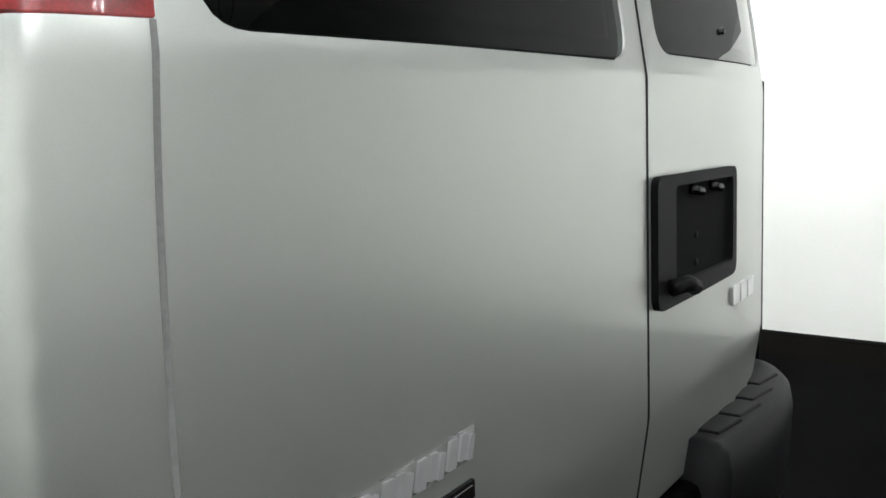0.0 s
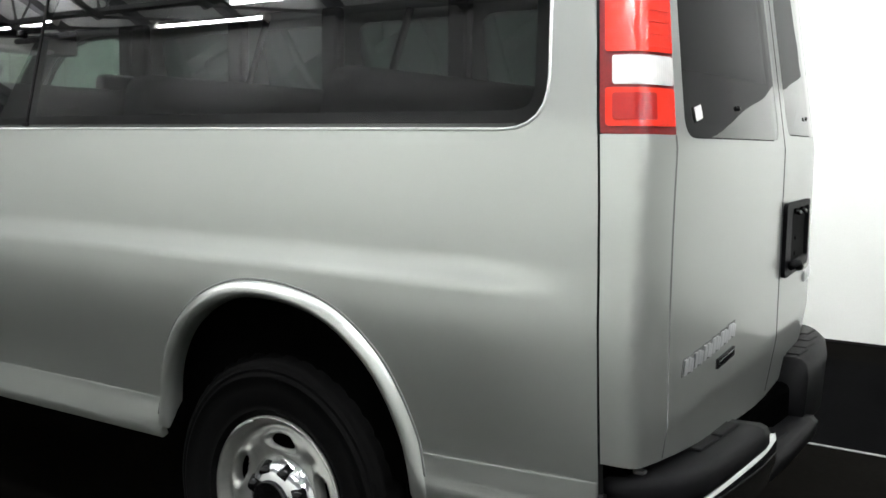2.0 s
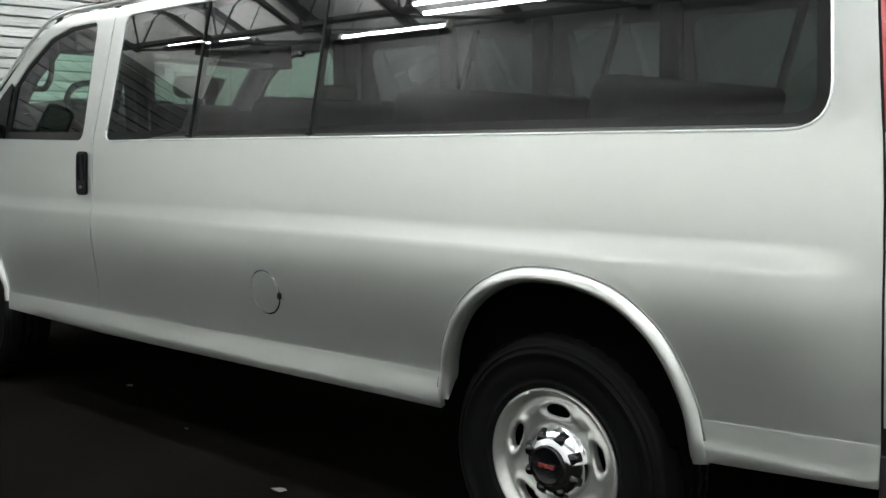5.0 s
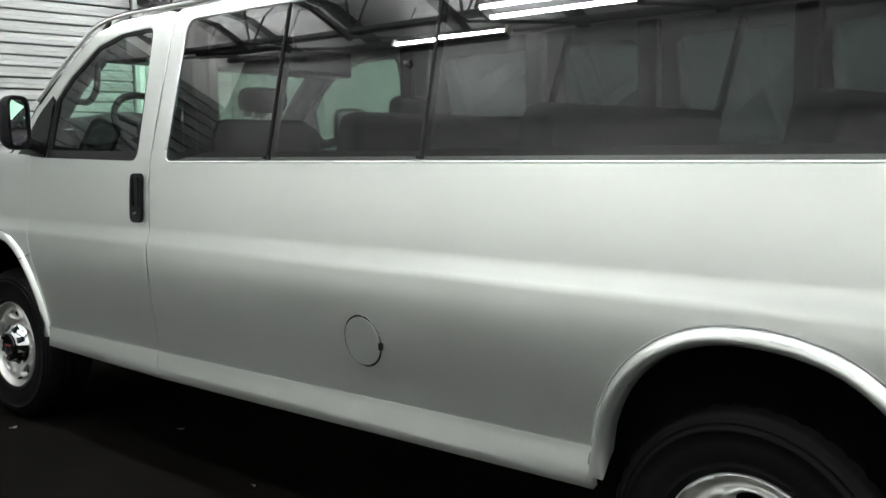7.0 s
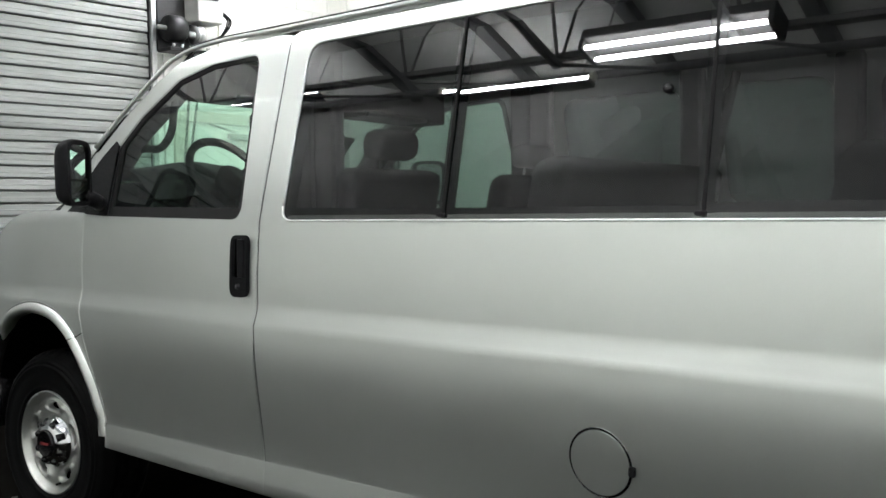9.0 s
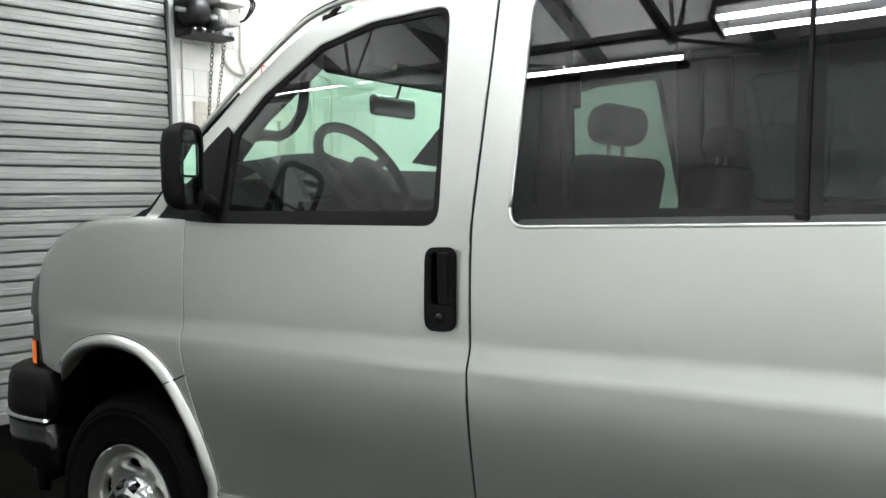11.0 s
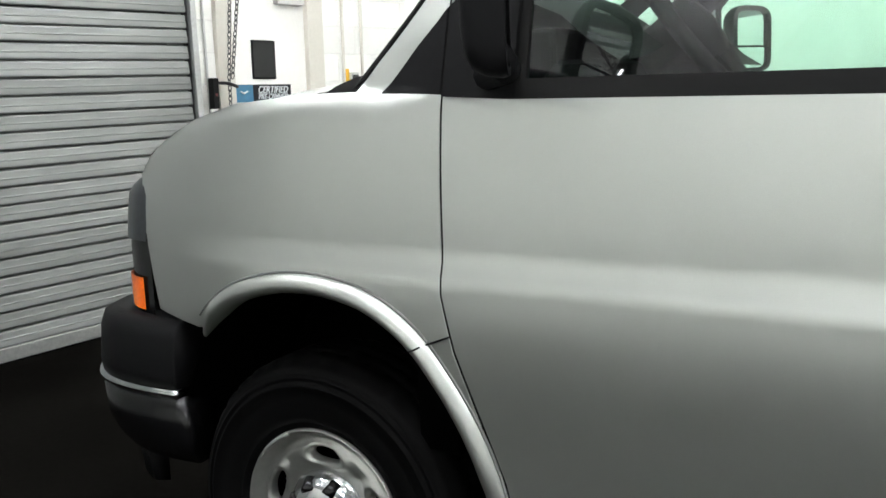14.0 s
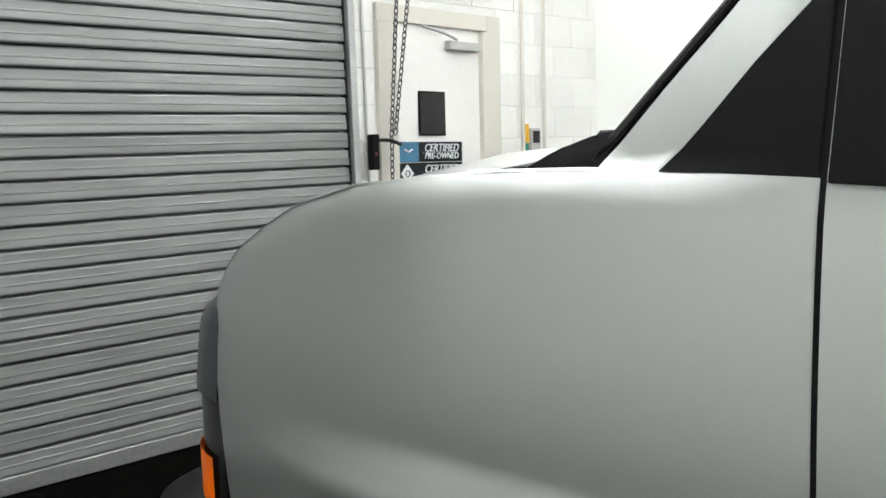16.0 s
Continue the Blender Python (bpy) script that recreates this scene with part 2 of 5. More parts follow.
def skin(name, outline, holes, surf, mat, parent, label="", step=0.05, flange=0.012, edge=0.025, lines=()):
    """A curved sheet: an outline with holes in two coordinates, laid on surf(u, v) -> point, with turned-in edges."""
    loops = [resampled([Vector(p) for p in l], edge) for l in [outline, *holes]]
    pts, edges = [], []
    for l in loops:
        s = len(pts)
        pts += l
        edges += [(s + i, s + (i + 1) % len(l)) for i in range(len(l))]
    us, vs = [p[0] for p in loops[0]], [p[1] for p in loops[0]]
    rim = np.array([(p[0], p[1]) for p in pts])
    v = min(vs) + step / 2
    odd = 0
    while v < max(vs):
        u = min(us) + step * (0.5 if odd else 1.0)
        while u < max(us):
            if lines and lines[0] - step * 0.5 < v < lines[-1] + step * 0.5:
                break
            if within((u, v), loops[0]) and not any(within((u, v), h) for h in loops[1:]):
                if np.abs(rim - (u, v)).max(axis=1).min() > step * 0.35:
                    pts.append(Vector((u, v)))
            u += step
        v += step
        odd = 1 - odd
    for v in lines:
        u = min(us) + step
        while u < max(us):
            if within((u, v), loops[0]) and np.abs(rim - (u, v)).max(axis=1).min() > 0.008:
                pts.append(Vector((u, v)))
            u += step
    from mathutils.geometry import delaunay_2d_cdt
    co, _, faces, *_ = delaunay_2d_cdt(pts, edges, [], 0, 1e-6)
    bm = bmesh.new()
    made = [bm.verts.new(surf(c[0], c[1])) for c in co]
    bm.verts.index_update()
    for f in faces:
        c = sum((co[i] for i in f), Vector((0, 0))) / len(f)
        if within(c, loops[0]) and not any(within(c, h) for h in loops[1:]):
            bm.faces.new([made[i] for i in f])
    for v in [v for v in bm.verts if not v.link_faces]:
        bm.verts.remove(v)
    h = 0.004
    normals = []
    bm.verts.index_update()
    by = {}
    for c, v in zip(co, made):
        if v.is_valid:
            a = Vector(surf(c[0] + h, c[1])) - Vector(surf(c[0] - h, c[1]))
            b = Vector(surf(c[0], c[1] + h)) - Vector(surf(c[0], c[1] - h))
            by[v] = a.cross(b).normalized()
    for f in bm.faces:
        if f.normal.length == 0:
            f.normal_update()
        f.normal_update()
        if f.normal.dot(by[f.verts[0]]) < 0:
            f.normal_flip()
    rim_edges = [e for e in bm.edges if len(e.link_faces) == 1]
    if flange:
        new_geo = bmesh.ops.extrude_edge_only(bm, edges=rim_edges)["geom"]
        fresh = [g for g in new_geo if isinstance(g, bmesh.types.BMVert)]
        for v in fresh:
            src = next(e.other_vert(v) for e in v.link_edges if e.other_vert(v) in by)
            v.co -= by[src] * flange
            by[v] = by[src]
    me = bpy.data.meshes.new(name)
    bm.verts.index_update()
    order = [by[v] for v in bm.verts]
    bm.to_mesh(me)
    bm.free()
    me.materials.append(mat)
    me.polygons.foreach_set("use_smooth", [True] * len(me.polygons))
    me.normals_split_custom_set_from_vertices(order)
    ob = new(name, me)
    if parent is not None:
        ob.parent = parent
        ob.matrix_parent_inverse = Matrix.Translation(-world_of(parent))
    return tagged(ob, label)


def text_plate(name, words, size, mat, m, parent=None, label="", depth=0.002, squeeze=1.0, shear=0.0):
    cu = bpy.data.curves.new(name, "FONT")
    cu.body, cu.size, cu.extrude, cu.align_x, cu.align_y = words, size, depth, "CENTER", "CENTER"
    cu.shear = shear
    cu.materials.append(mat)
    ob = new(name, cu)
    ob.matrix_world = m @ Matrix.Diagonal((squeeze, 1, 1, 1))
    if parent is not None:
        base = ob.matrix_world.copy()
        ob.parent = parent
        ob.matrix_parent_inverse = Matrix.Translation(-world_of(parent))
        ob.matrix_basis = base
    return tagged(ob, label)
# ---------------------------------------------------------------- the hall
# end wall at x = -7.42 with the roller door; far wall at y = 5.1, near wall at y = -3.15; ceiling at 4.1
XE, YS, YN, ZC = -7.42, 5.1, -3.15, 4.1


def structure(name, bm, mat, label=""):
    return tagged(part(name, bm, mat, None, label), kind="structure")


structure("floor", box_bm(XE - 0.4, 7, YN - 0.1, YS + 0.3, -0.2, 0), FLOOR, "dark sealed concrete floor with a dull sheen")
structure("floor_marking", box_bm(-6.5, 6.9, 2.67, 4.55, 0.0, 0.003), STRIP, "black strip along the concrete floor")
structure("floor_line", box_bm(-6.5, 6.9, 2.645, 2.665, 0.0, 0.003), GALV, "thin pale line beside the black strip")
# thin dark joint line along the foot of the far wall
structure("baseboard", box_bm(XE, 7, YS - 0.006, YS, 0, 0.016), SEAL)
structure("wall_side", box_bm(XE - 0.4, 0.8, YS, YS + 0.25, 0, ZC), WALL, "smooth white painted wall, brightly lit")
# unseen wall split in two tones to dim rear glass and brighten doors
structure("wall_side_rear", box_bm(0.8, 7, YS, YS + 0.25, 1.9, ZC), REAR_WALL, "unseen grey upper wall added to darken the rear glass reflections")
structure("wall_side_rear_lower", box_bm(0.8, 7, YS, YS + 0.25, 0, 1.9), WALL, "unseen white lower wall added to brighten the rear doors")
# unseen back wall, kept pale as a reflector for the rear doors
structure("wall_back", box_bm(7, 7.25, YN, YS + 0.25, 0, ZC), BACK_WALL)
# two tones assumed: dark above, white below, to balance reflections on the van
structure("wall_near", box_bm(XE - 0.4, 7.25, YN - 0.25, YN, 2.4, ZC), REAR_WALL, "plain dark grey near wall above 2.4 m")
structure("wall_near_lower", box_bm(XE - 0.4, 7.25, YN - 0.25, YN + 0.004, 0, 2.4), WALL, "unseen lower near wall, made white to brighten the van's side")
structure("ceiling", box_bm(XE - 0.4, 7.25, YN - 0.25, YS + 0.25, ZC, ZC + 0.2), CEILING, "pale ceiling deck over open steel joists")
wall_end = structure("wall_end", box_bm(XE - 0.25, XE - 0.006, 2.82, YS, 0, ZC), MORTAR, "white painted concrete block wall")
structure("wall_end_lintel", box_bm(XE - 0.25, XE - 0.004, YN, 2.82, 3.5, ZC), WALL)

# blocks of the end wall, left out behind the door
COURSE = 0.2045
for row in range(20):
    z0 = row * COURSE + 0.03
    y0 = 2.82 + (0.2 if row % 2 else 0.0) - 0.4
    while y0 < YS:
        a, b = max(y0 + 0.002, 2.822), min(y0 + 0.398, YS - 0.002)
        y0 += 0.4
        spans = [(a, b)] if z0 > 2.12 else [(a, min(b, 2.995)), (max(a, 4.04), b)]
        for c, d in spans:
            if d - c > 0.03:
                part("block", box_bm(XE - 0.02, XE, c, d, z0 + 0.002, z0 + COURSE - 0.002, 0.003, 1), BLOCK, wall_end)

# roller door of horizontal slats, each with a shallow step along its middle
roller = thing("roller_door", "closed grey galvanised steel roller door with dented slats", "roller door", at=(XE, 0, 0))
PITCH = 0.0958
slat_mesh = None
for k in range(36):
    z0 = 0.087 + k * PITCH
    if slat_mesh is None:
        prof = [(-0.004, 0.0), (0.010, 0.002), (0.016, 0.006), (0.0175, 0.012), (0.0165, 0.038), (0.0188, 0.041), (0.0188, 0.0445), (0.0135, 0.048), (0.0125, 0.078), (0.0095, 0.085), (0.002, 0.0875), (-0.020, 0.089), (-0.024, 0.0958)]
        bm = grid_bm([[(px, y, pz) for px, pz in prof] for y in (-3.14, -1.6, 0.0, 1.4, 2.76)])
        slat_mesh = bpy.data.meshes.new("slat")
        bmesh.ops.recalc_face_normals(bm, faces=bm.faces)
        bm.to_mesh(slat_mesh)
        bm.free()
        slat_mesh.materials.append(SLAT)
    ob = new("slat", slat_mesh)
    ob.parent = roller
    jog = random.Random(k)
    ob.matrix_basis = pose(jog.uniform(-0.003, 0.003), jog.uniform(-0.006, 0.006), z0, jog.uniform(-0.05, 0.05), jog.uniform(-2.0, 2.0), 0)
part("bottom_bar", box_bm(XE - 0.02, XE + 0.03, -3.14, 2.77, 0.012, 0.087, 0.004), GALV, roller, "scuffed pale bottom bar")
part("bottom_seal", box_bm(XE - 0.015, XE + 0.015, -3.14, 2.77, 0.0, 0.012), SEAL, roller)
part("guide_channel", box_bm(XE - 0.03, XE + 0.02, 2.762, 2.772, 0, 3.5), DARK_STEEL, roller)
part("guide_rail", box_bm(XE - 0.03, XE + 0.05, 2.774, 2.82, 0, 3.5, 0.004), GALV, roller)

# white door in the block wall with its signs and fittings; drawn first, then scaled and sheared to fit the camera's
# view
drawn_before = set(bpy.data.objects)
man_door = tagged(thing("door_1", "closed white door with a small dark window", "door", at=(XE, 4, 0)), kind="structure")
part("door_leaf", box_bm(XE - 0.03, XE - 0.002, 3.60, 4.40, 0.01, 2.50, 0.003), DOOR_WHITE, man_door)
fr = box_bm(XE - 0.02, XE + 0.035, 4.402, 4.46, 0, 2.505, 0.004)
part("door_frame", fr, CREAM, man_door, "cream steel door frame")
part("door_frame", box_bm(XE - 0.02, XE + 0.022, 4.462, 4.60, 0, 2.62, 0.004), CREAM, man_door)
part("door_frame", box_bm(XE - 0.02, XE + 0.022, 3.44, 4.4605, 2.51, 2.62, 0.004), CREAM, man_door)
part("door_frame", box_bm(XE - 0.02, XE + 0.03, 3.44, 3.598, 0, 2.508, 0.004), CREAM, man_door)
win = part("door_window", box_bm(XE - 0.001, XE + 0.008, 3.80, 4.05, 1.785, 2.08, 0.004), SEAL, man_door, "dark wired window pane in a thin frame")
part("pane", box_bm(XE + 0.0085, XE + 0.010, 3.812, 4.038, 1.797, 2.068), GLOSS_BLACK, win)
closer = part("door_closer", box_bm(XE + 0.0, XE + 0.05, 4.06, 4.36, 2.36, 2.42, 0.006), GREY_PLASTIC, man_door, "grey door closer")
part("closer_arm", tube_bm([(XE + 0.045, 4.13, 2.43), (XE + 0.10, 3.95, 2.455), (XE + 0.03, 3.82, 2.50)], 0.011), GREY_PLASTIC, closer)


def door_sign(z0, z1, top):
    sign = thing("door_sign", "blue and black certified pre-owned sign on the white door" if top else "black certified pre-owned sign with a white diamond on the door", "sign", at=(XE, 3.9, z0))
    part("panel", box_bm(XE + 0.0, XE + 0.006, 3.60, 4.205, z0, z1, 0.001, 1), SIGN_BLACK, sign)
    h = z1 - z0
    if top:
        part("blue_field", box_bm(XE + 0.0065, XE + 0.009, 3.602, 3.79, z0 + 0.002, z1 - 0.002), SIGN_BLUE, sign)
        part("badge_bar", tube_bm([(XE + 0.011, 3.66, z0 + h * 0.62), (XE + 0.011, 3.695, z0 + h * 0.5), (XE + 0.011, 3.73, z0 + h * 0.62)], 0.006, 6), LETTER, sign)
    else:
        bm = bmesh.new()
        c = (XE + 0.0085, 3.685, z0 + h * 0.5)
        bm.faces.new([bm.verts.new((c[0], c[1] + a * 0.058, c[2] + b * 0.060)) for a, b in ((-1, 0), (0, -1), (1, 0), (0, 1))])
        bm.normal_update()
        bmesh.ops.solidify(bm, geom=bm.faces[:], thickness=0.002)
        part("diamond", bm, LETTER, sign)
        ring = [(XE + 0.011, c[1] + 0.018 * math.cos(a), c[2] + 0.020 * math.sin(a)) for a in (k * math.pi / 10 for k in range(21))]
        part("badge_ring", tube_bm(ring, 0.003, 6), SIGN_BLACK, sign)
    for words, dz, s in (("CERTIFIED", 0.68, 0.074), ("PRE-OWNED", 0.28, 0.058)):
        m = Matrix.Translation((XE + 0.010, 4.0, z0 + h * dz)) @ pose(0, 0, 0, 90, 0, 90)
        text_plate("lettering", words, s, LETTER, m, sign, squeeze=0.95, shear=0.3)
    part("rule", box_bm(XE + 0.0065, XE + 0.009, 3.83, 4.17, z0 + h * 0.47, z0 + h * 0.485), LETTER, sign)


door_sign(1.612, 1.745, True)
door_sign(1.47, 1.607, False)

# exit sign with two lamp heads, and its conduits
exit_sign = thing("exit_sign", "white illuminated exit sign with red letters and lamp heads", "exit sign", at=(XE, 4.23, 2.8))
part("housing", box_bm(XE, XE + 0.09, 4.06, 4.41, 2.79, 3.06, 0.008), SIGN_WHITE, exit_sign)
text_plate("lettering", "EXIT", 0.20, SIGN_RED, Matrix.Translation((XE + 0.092, 4.235, 2.925)) @ pose(0, 0, 0, 90, 0, 90), exit_sign, "red block letters", squeeze=0.62)
for y in (4.0, 4.46):
    head = part("lamp_head", lathe_bm([(0.0, 0.0), (0.035, 0.0), (0.045, 0.03), (0.045, 0.05), (0.0, 0.055)], 16, (XE + 0.08, y - 0.03, 2.93)), GREY_PLASTIC, exit_sign, "round clear lamp head", True)
    part("lamp_lens", lathe_bm([(0.0, -0.004), (0.034, -0.002)], 16, (XE + 0.08, y - 0.031, 2.93)), CLEAR_LENS, head)


def conduit(points, r=0.012, label="thin grey conduit on the white wall"):
    return part("conduit", tube_bm(smooth_path(points, 5), r, 8), CREAM, None, label, True)


for pts in ([(XE + 0.02, 3.95, 3.9), (XE + 0.02, 3.95, 3.2), (XE + 0.02, 3.96, 3.02), (XE + 0.02, 4.02, 2.95)],
            [(XE + 0.02, 3.74, 3.4), (XE + 0.02, 3.76, 3.05), (XE + 0.02, 3.84, 2.93), (XE + 0.02, 3.98, 2.9)],
            [(XE + 0.02, 4.46, 2.99), (XE + 0.02, 4.9, 3.0), (XE + 0.02, 5.06, 2.95), (XE + 0.02, 5.085, 2.8), (XE + 0.02, 5.085, 1.2)],
            [(XE + 0.02, 4.46, 2.92), (XE + 0.02, 4.72, 2.92), (XE + 0.02, 4.82, 2.86), (XE + 0.02, 4.84, 2.7), (XE + 0.02, 4.84, 1.2)]):
    tagged(conduit(pts), category="conduit", group="conduits on the end wall")

sensor = thing("door_sensor", "small black sensor box on the door jamb", "sensor", at=(XE, 3.32, 1.58))
part("sensor_case", box_bm(XE + 0.05, XE + 0.10, 3.305, 3.36, 1.57, 1.79, 0.006), SEAL, sensor)
part("sensor_eye", box_bm(XE + 0.10, XE + 0.104, 3.322, 3.338, 1.66, 1.68), RED_MARK, sensor)

thermostat = thing("thermostat", "pale plastic thermostat on the white block wall", "thermostat", at=(XE, 4.95, 1.7))
part("case", box_bm(XE, XE + 0.035, 4.915, 5.02, 1.60, 1.84, 0.006), GREY_PLASTIC, thermostat)
part("display", box_bm(XE + 0.035, XE + 0.038, 4.93, 5.005, 1.73, 1.82), DARK_STEEL, thermostat)
part("button", box_bm(XE + 0.035, XE + 0.04, 4.945, 4.985, 1.61, 1.66, 0.002), SEAL, thermostat)
level = thing("hanging_tool", "yellow and green plastic tool hanging on the wall", "tool", at=(XE, 4.87, 1.6))
part("handle", box_bm(XE, XE + 0.03, 4.855, 4.90, 1.73, 1.87, 0.008), YELLOW, level)
part("blade", box_bm(XE, XE + 0.025, 4.86, 4.895, 1.58, 1.73, 0.004), GREEN, level)


# scale and shear that fit the drawn fittings to the camera's view
VIEW_FIT = Matrix(((1, 0, 0, 0), (0, 0.9008, 0.02, -0.143), (0, -0.012, 0.895, -0.062), (0, 0, 0, 1)))
for ob in bpy.data.objects:
    if ob not in drawn_before:
        if ob.type == "MESH":
            ob.data.transform(VIEW_FIT)
        elif ob.type == "FONT":
            ob.matrix_basis = VIEW_FIT @ ob.matrix_basis

def chain(a, b, turns):
    bm = bmesh.new()
    a, b = Vector(a), Vector(b)
    n = int((b - a).length / 0.034)
    d = (b - a).normalized()
    for k in range(n):
        c = a + d * (k + 0.5) * 0.034
        side = Vector((1, 0, 0)) if k % 2 else Vector((0.25, 1, 0)).normalized()
        ring = []
        for q in range(9):
            t = 2 * math.pi * q / 8
            ring.append(c + d * 0.023 * math.sin(t) + side * 0.011 * math.cos(t))
        tube_bm(ring, 0.0038, 5, bm)
    return bm


# chain hoist of the roller door
HX = XE + 0.02
hoist = thing("door_operator", "black and grey chain hoist motor beside the roller door", "door operator", at=(XE, 3.0, 2.7))
part("bracket", box_bm(HX - 0.02, HX + 0.03, 2.83, 3.26, 2.72, 3.36, 0.004), DARK_STEEL, hoist, "black steel mounting plate")
part("bracket", box_bm(HX + 0.03, HX + 0.22, 2.83, 3.24, 2.705, 2.735, 0.003), DARK_STEEL, hoist, "black steel shelf")
part("control_box", box_bm(HX + 0.03, HX + 0.24, 3.10, 3.36, 2.98, 3.34, 0.012), GREY_PLASTIC, hoist, "pale grey control box")
part("box_handle", box_bm(HX + 0.24, HX + 0.262, 3.14, 3.30, 3.17, 3.25, 0.01), DARK_STEEL, hoist)
part("motor", lathe_bm([(0, -0.09), (0.10, -0.09), (0.115, -0.06), (0.115, 0.05), (0.09, 0.08), (0, 0.08)], 24, (HX + 0.14, 2.93, 2.90)), DARK_STEEL, hoist, "", True)
part("shaft", tube_bm([(HX + 0.14, 2.76, 2.90), (HX + 0.14, 2.92, 2.90)], 0.02, 10), GALV, hoist, "", True)
part("pulley", lathe_bm([(0.02, -0.03), (0.085, -0.03), (0.068, -0.01), (0.068, 0.01), (0.085, 0.03), (0.02, 0.03)], 24, (HX + 0.17, 3.13, 2.865)), GALV, hoist, "", True)
part("pulley_hub", lathe_bm([(0, -0.07), (0.03, -0.07), (0.03, 0.05), (0, 0.05)], 14, (HX + 0.17, 3.11, 2.865)), GALV, hoist, "", True)
part("gear_box", box_bm(HX + 0.05, HX + 0.19, 3.20, 3.33, 2.83, 2.95, 0.015), GREY_PLASTIC, hoist)
part("chain_guide", box_bm(HX + 0.10, HX + 0.20, 3.15, 3.25, 2.735, 2.785, 0.008), GREY_PLASTIC, hoist)
for k in range(5):
    part("bolt", lathe_bm([(0, -0.010), (0.013, -0.010), (0.013, 0.006), (0, 0.006)], 6, (HX + 0.225, 2.86 + 0.085 * k, 2.75)), GALV, hoist)
for k in range(3):
    part("cable", tube_bm(smooth_path([(HX + 0.20, 3.33, 3.08 + 0.02 * k), (HX + 0.24, 3.40 + 0.02 * k, 3.02), (HX + 0.20, 3.37 + 0.01 * k, 2.90), (HX + 0.17, 3.32, 2.86)], 5), 0.007, 6), SEAL, hoist)
hand_chain = thing("hand_chain", "looped steel hand chain hanging beside the roller door", "chain", at=(XE, 3.0, 1.2))
part("chain_strand", chain((XE + 0.15, 3.10, 2.74), (XE + 0.09, 3.015, 1.45), 0), CHAIN, hand_chain)
part("chain_strand", chain((XE + 0.15, 3.22, 2.74), (XE + 0.10, 3.035, 1.47), 0), CHAIN, hand_chain)
part("chain_strand", chain((XE + 0.09, 3.02, 1.45), (XE + 0.08, 3.01, 0.95), 0), CHAIN, hand_chain)
part("chain_hook", tube_bm(smooth_path([(XE, 2.995, 1.47), (XE + 0.09, 3.0, 1.465), (XE + 0.12, 3.03, 1.45), (XE + 0.12, 3.06, 1.44)], 4), 0.011, 8), DARK_STEEL, hand_chain, "dark steel hook", True)
tagged(part("conduit", tube_bm([(XE + 0.012, 2.905, 0.3), (XE + 0.012, 2.905, 2.70)], 0.008, 8), GREY_PLASTIC, None, "thin grey cable run down the white blocks", True), category="conduit", group="conduits on the end wall")

# ceiling joists and hanging fluorescent lamps, three known from reflections, the rest added
JOIST_Z = 3.31
for k in range(12):
    x = -6.60 + 1.12 * k
    joist = thing("ceiling_joist", "dark open-web steel joist under the ceiling", "joist", "ceiling joists", at=(x, 0, JOIST_Z))
    part("chord", box_bm(x - 0.05, x + 0.05, YN, YS, 4.03, 4.095), JOIST, joist)
    part("chord", box_bm(x - 0.022, x + 0.022, -1.99, 4.1, JOIST_Z, JOIST_Z + 0.035), JOIST, joist)
    pts = [(x, YN + 0.05, 4.05)]
    for q in range(12):
        pts.append((x, -1.99 + q * 0.55, JOIST_Z + 0.03 if q % 2 == 0 else 4.05))
    part("web", tube_bm(pts, 0.013, 6), JOIST, joist)
    for q in range(0, 12, 2):
        part("upright", tube_bm([(x + 0.01, -1.99 + q * 0.55, JOIST_Z + 0.03), (x + 0.01, -1.99 + q * 0.55, 4.05)], 0.010, 6), JOIST, joist)
for y, z in ((-2.98, 3.98), (-0.2, 3.93), (2.4, 3.93)):
    tagged(part("pipe", tube_bm([(XE, y, z), (7, y, z)], 0.03, 8), JOIST, None, "dark pipe run under the ceiling", True), category="pipe")
tagged(part("joist_bridging", box_bm(XE, 7, -2.0, -1.96, JOIST_Z + 0.052, JOIST_Z + 0.09), JOIST, None, "thin steel angle tying the joists together"), category="steel angle")


def lamp(x0, y, z, w=1.22, rows=(-0.055, 0.055)):
    single = len(rows) == 1
    f = thing("fluorescent_lamp", "dark fluorescent fixture with one lit tube over a tray" if single else "two-tube fluorescent fixture, one of a mostly added set", "ceiling light", "fluorescent lamps", at=(x0, y, z))
    if single:
        part("tray", box_bm(x0, x0 + w, y - 0.035, y + 0.035, z - 0.065, z - 0.035, 0.008), LAMP_TRAY, f)
    else:
        part("tray", box_bm(x0, x0 + w, y - 0.09, y + 0.09, z + 0.04, z + 0.10, 0.01), LAMP_TRAY, f)
    for dy in rows:
        part("tube", tube_bm([(x0 + 0.02, y + dy, z), (x0 + w - 0.02, y + dy, z)], 0.013, 10), TUBE_GLOW, f, "glowing tube", True)
    for xx in (x0 + 0.1, x0 + w - 0.1):
        part("hanger", tube_bm([(xx, y, z - 0.04 if single else z + 0.1), (xx, y, ZC)], 0.006, 5), GALV, f)
    for xx in (x0, x0 + w - 0.03):
        if single:
            part("socket", box_bm(xx, xx + 0.03, y - 0.03, y + 0.03, z - 0.035, z + 0.03, 0.003), SIGN_WHITE, f)
        else:
            part("socket", box_bm(xx, xx + 0.03, y - 0.085, y + 0.085, z - 0.02, z + 0.04, 0.003), LAMP_TRAY, f)


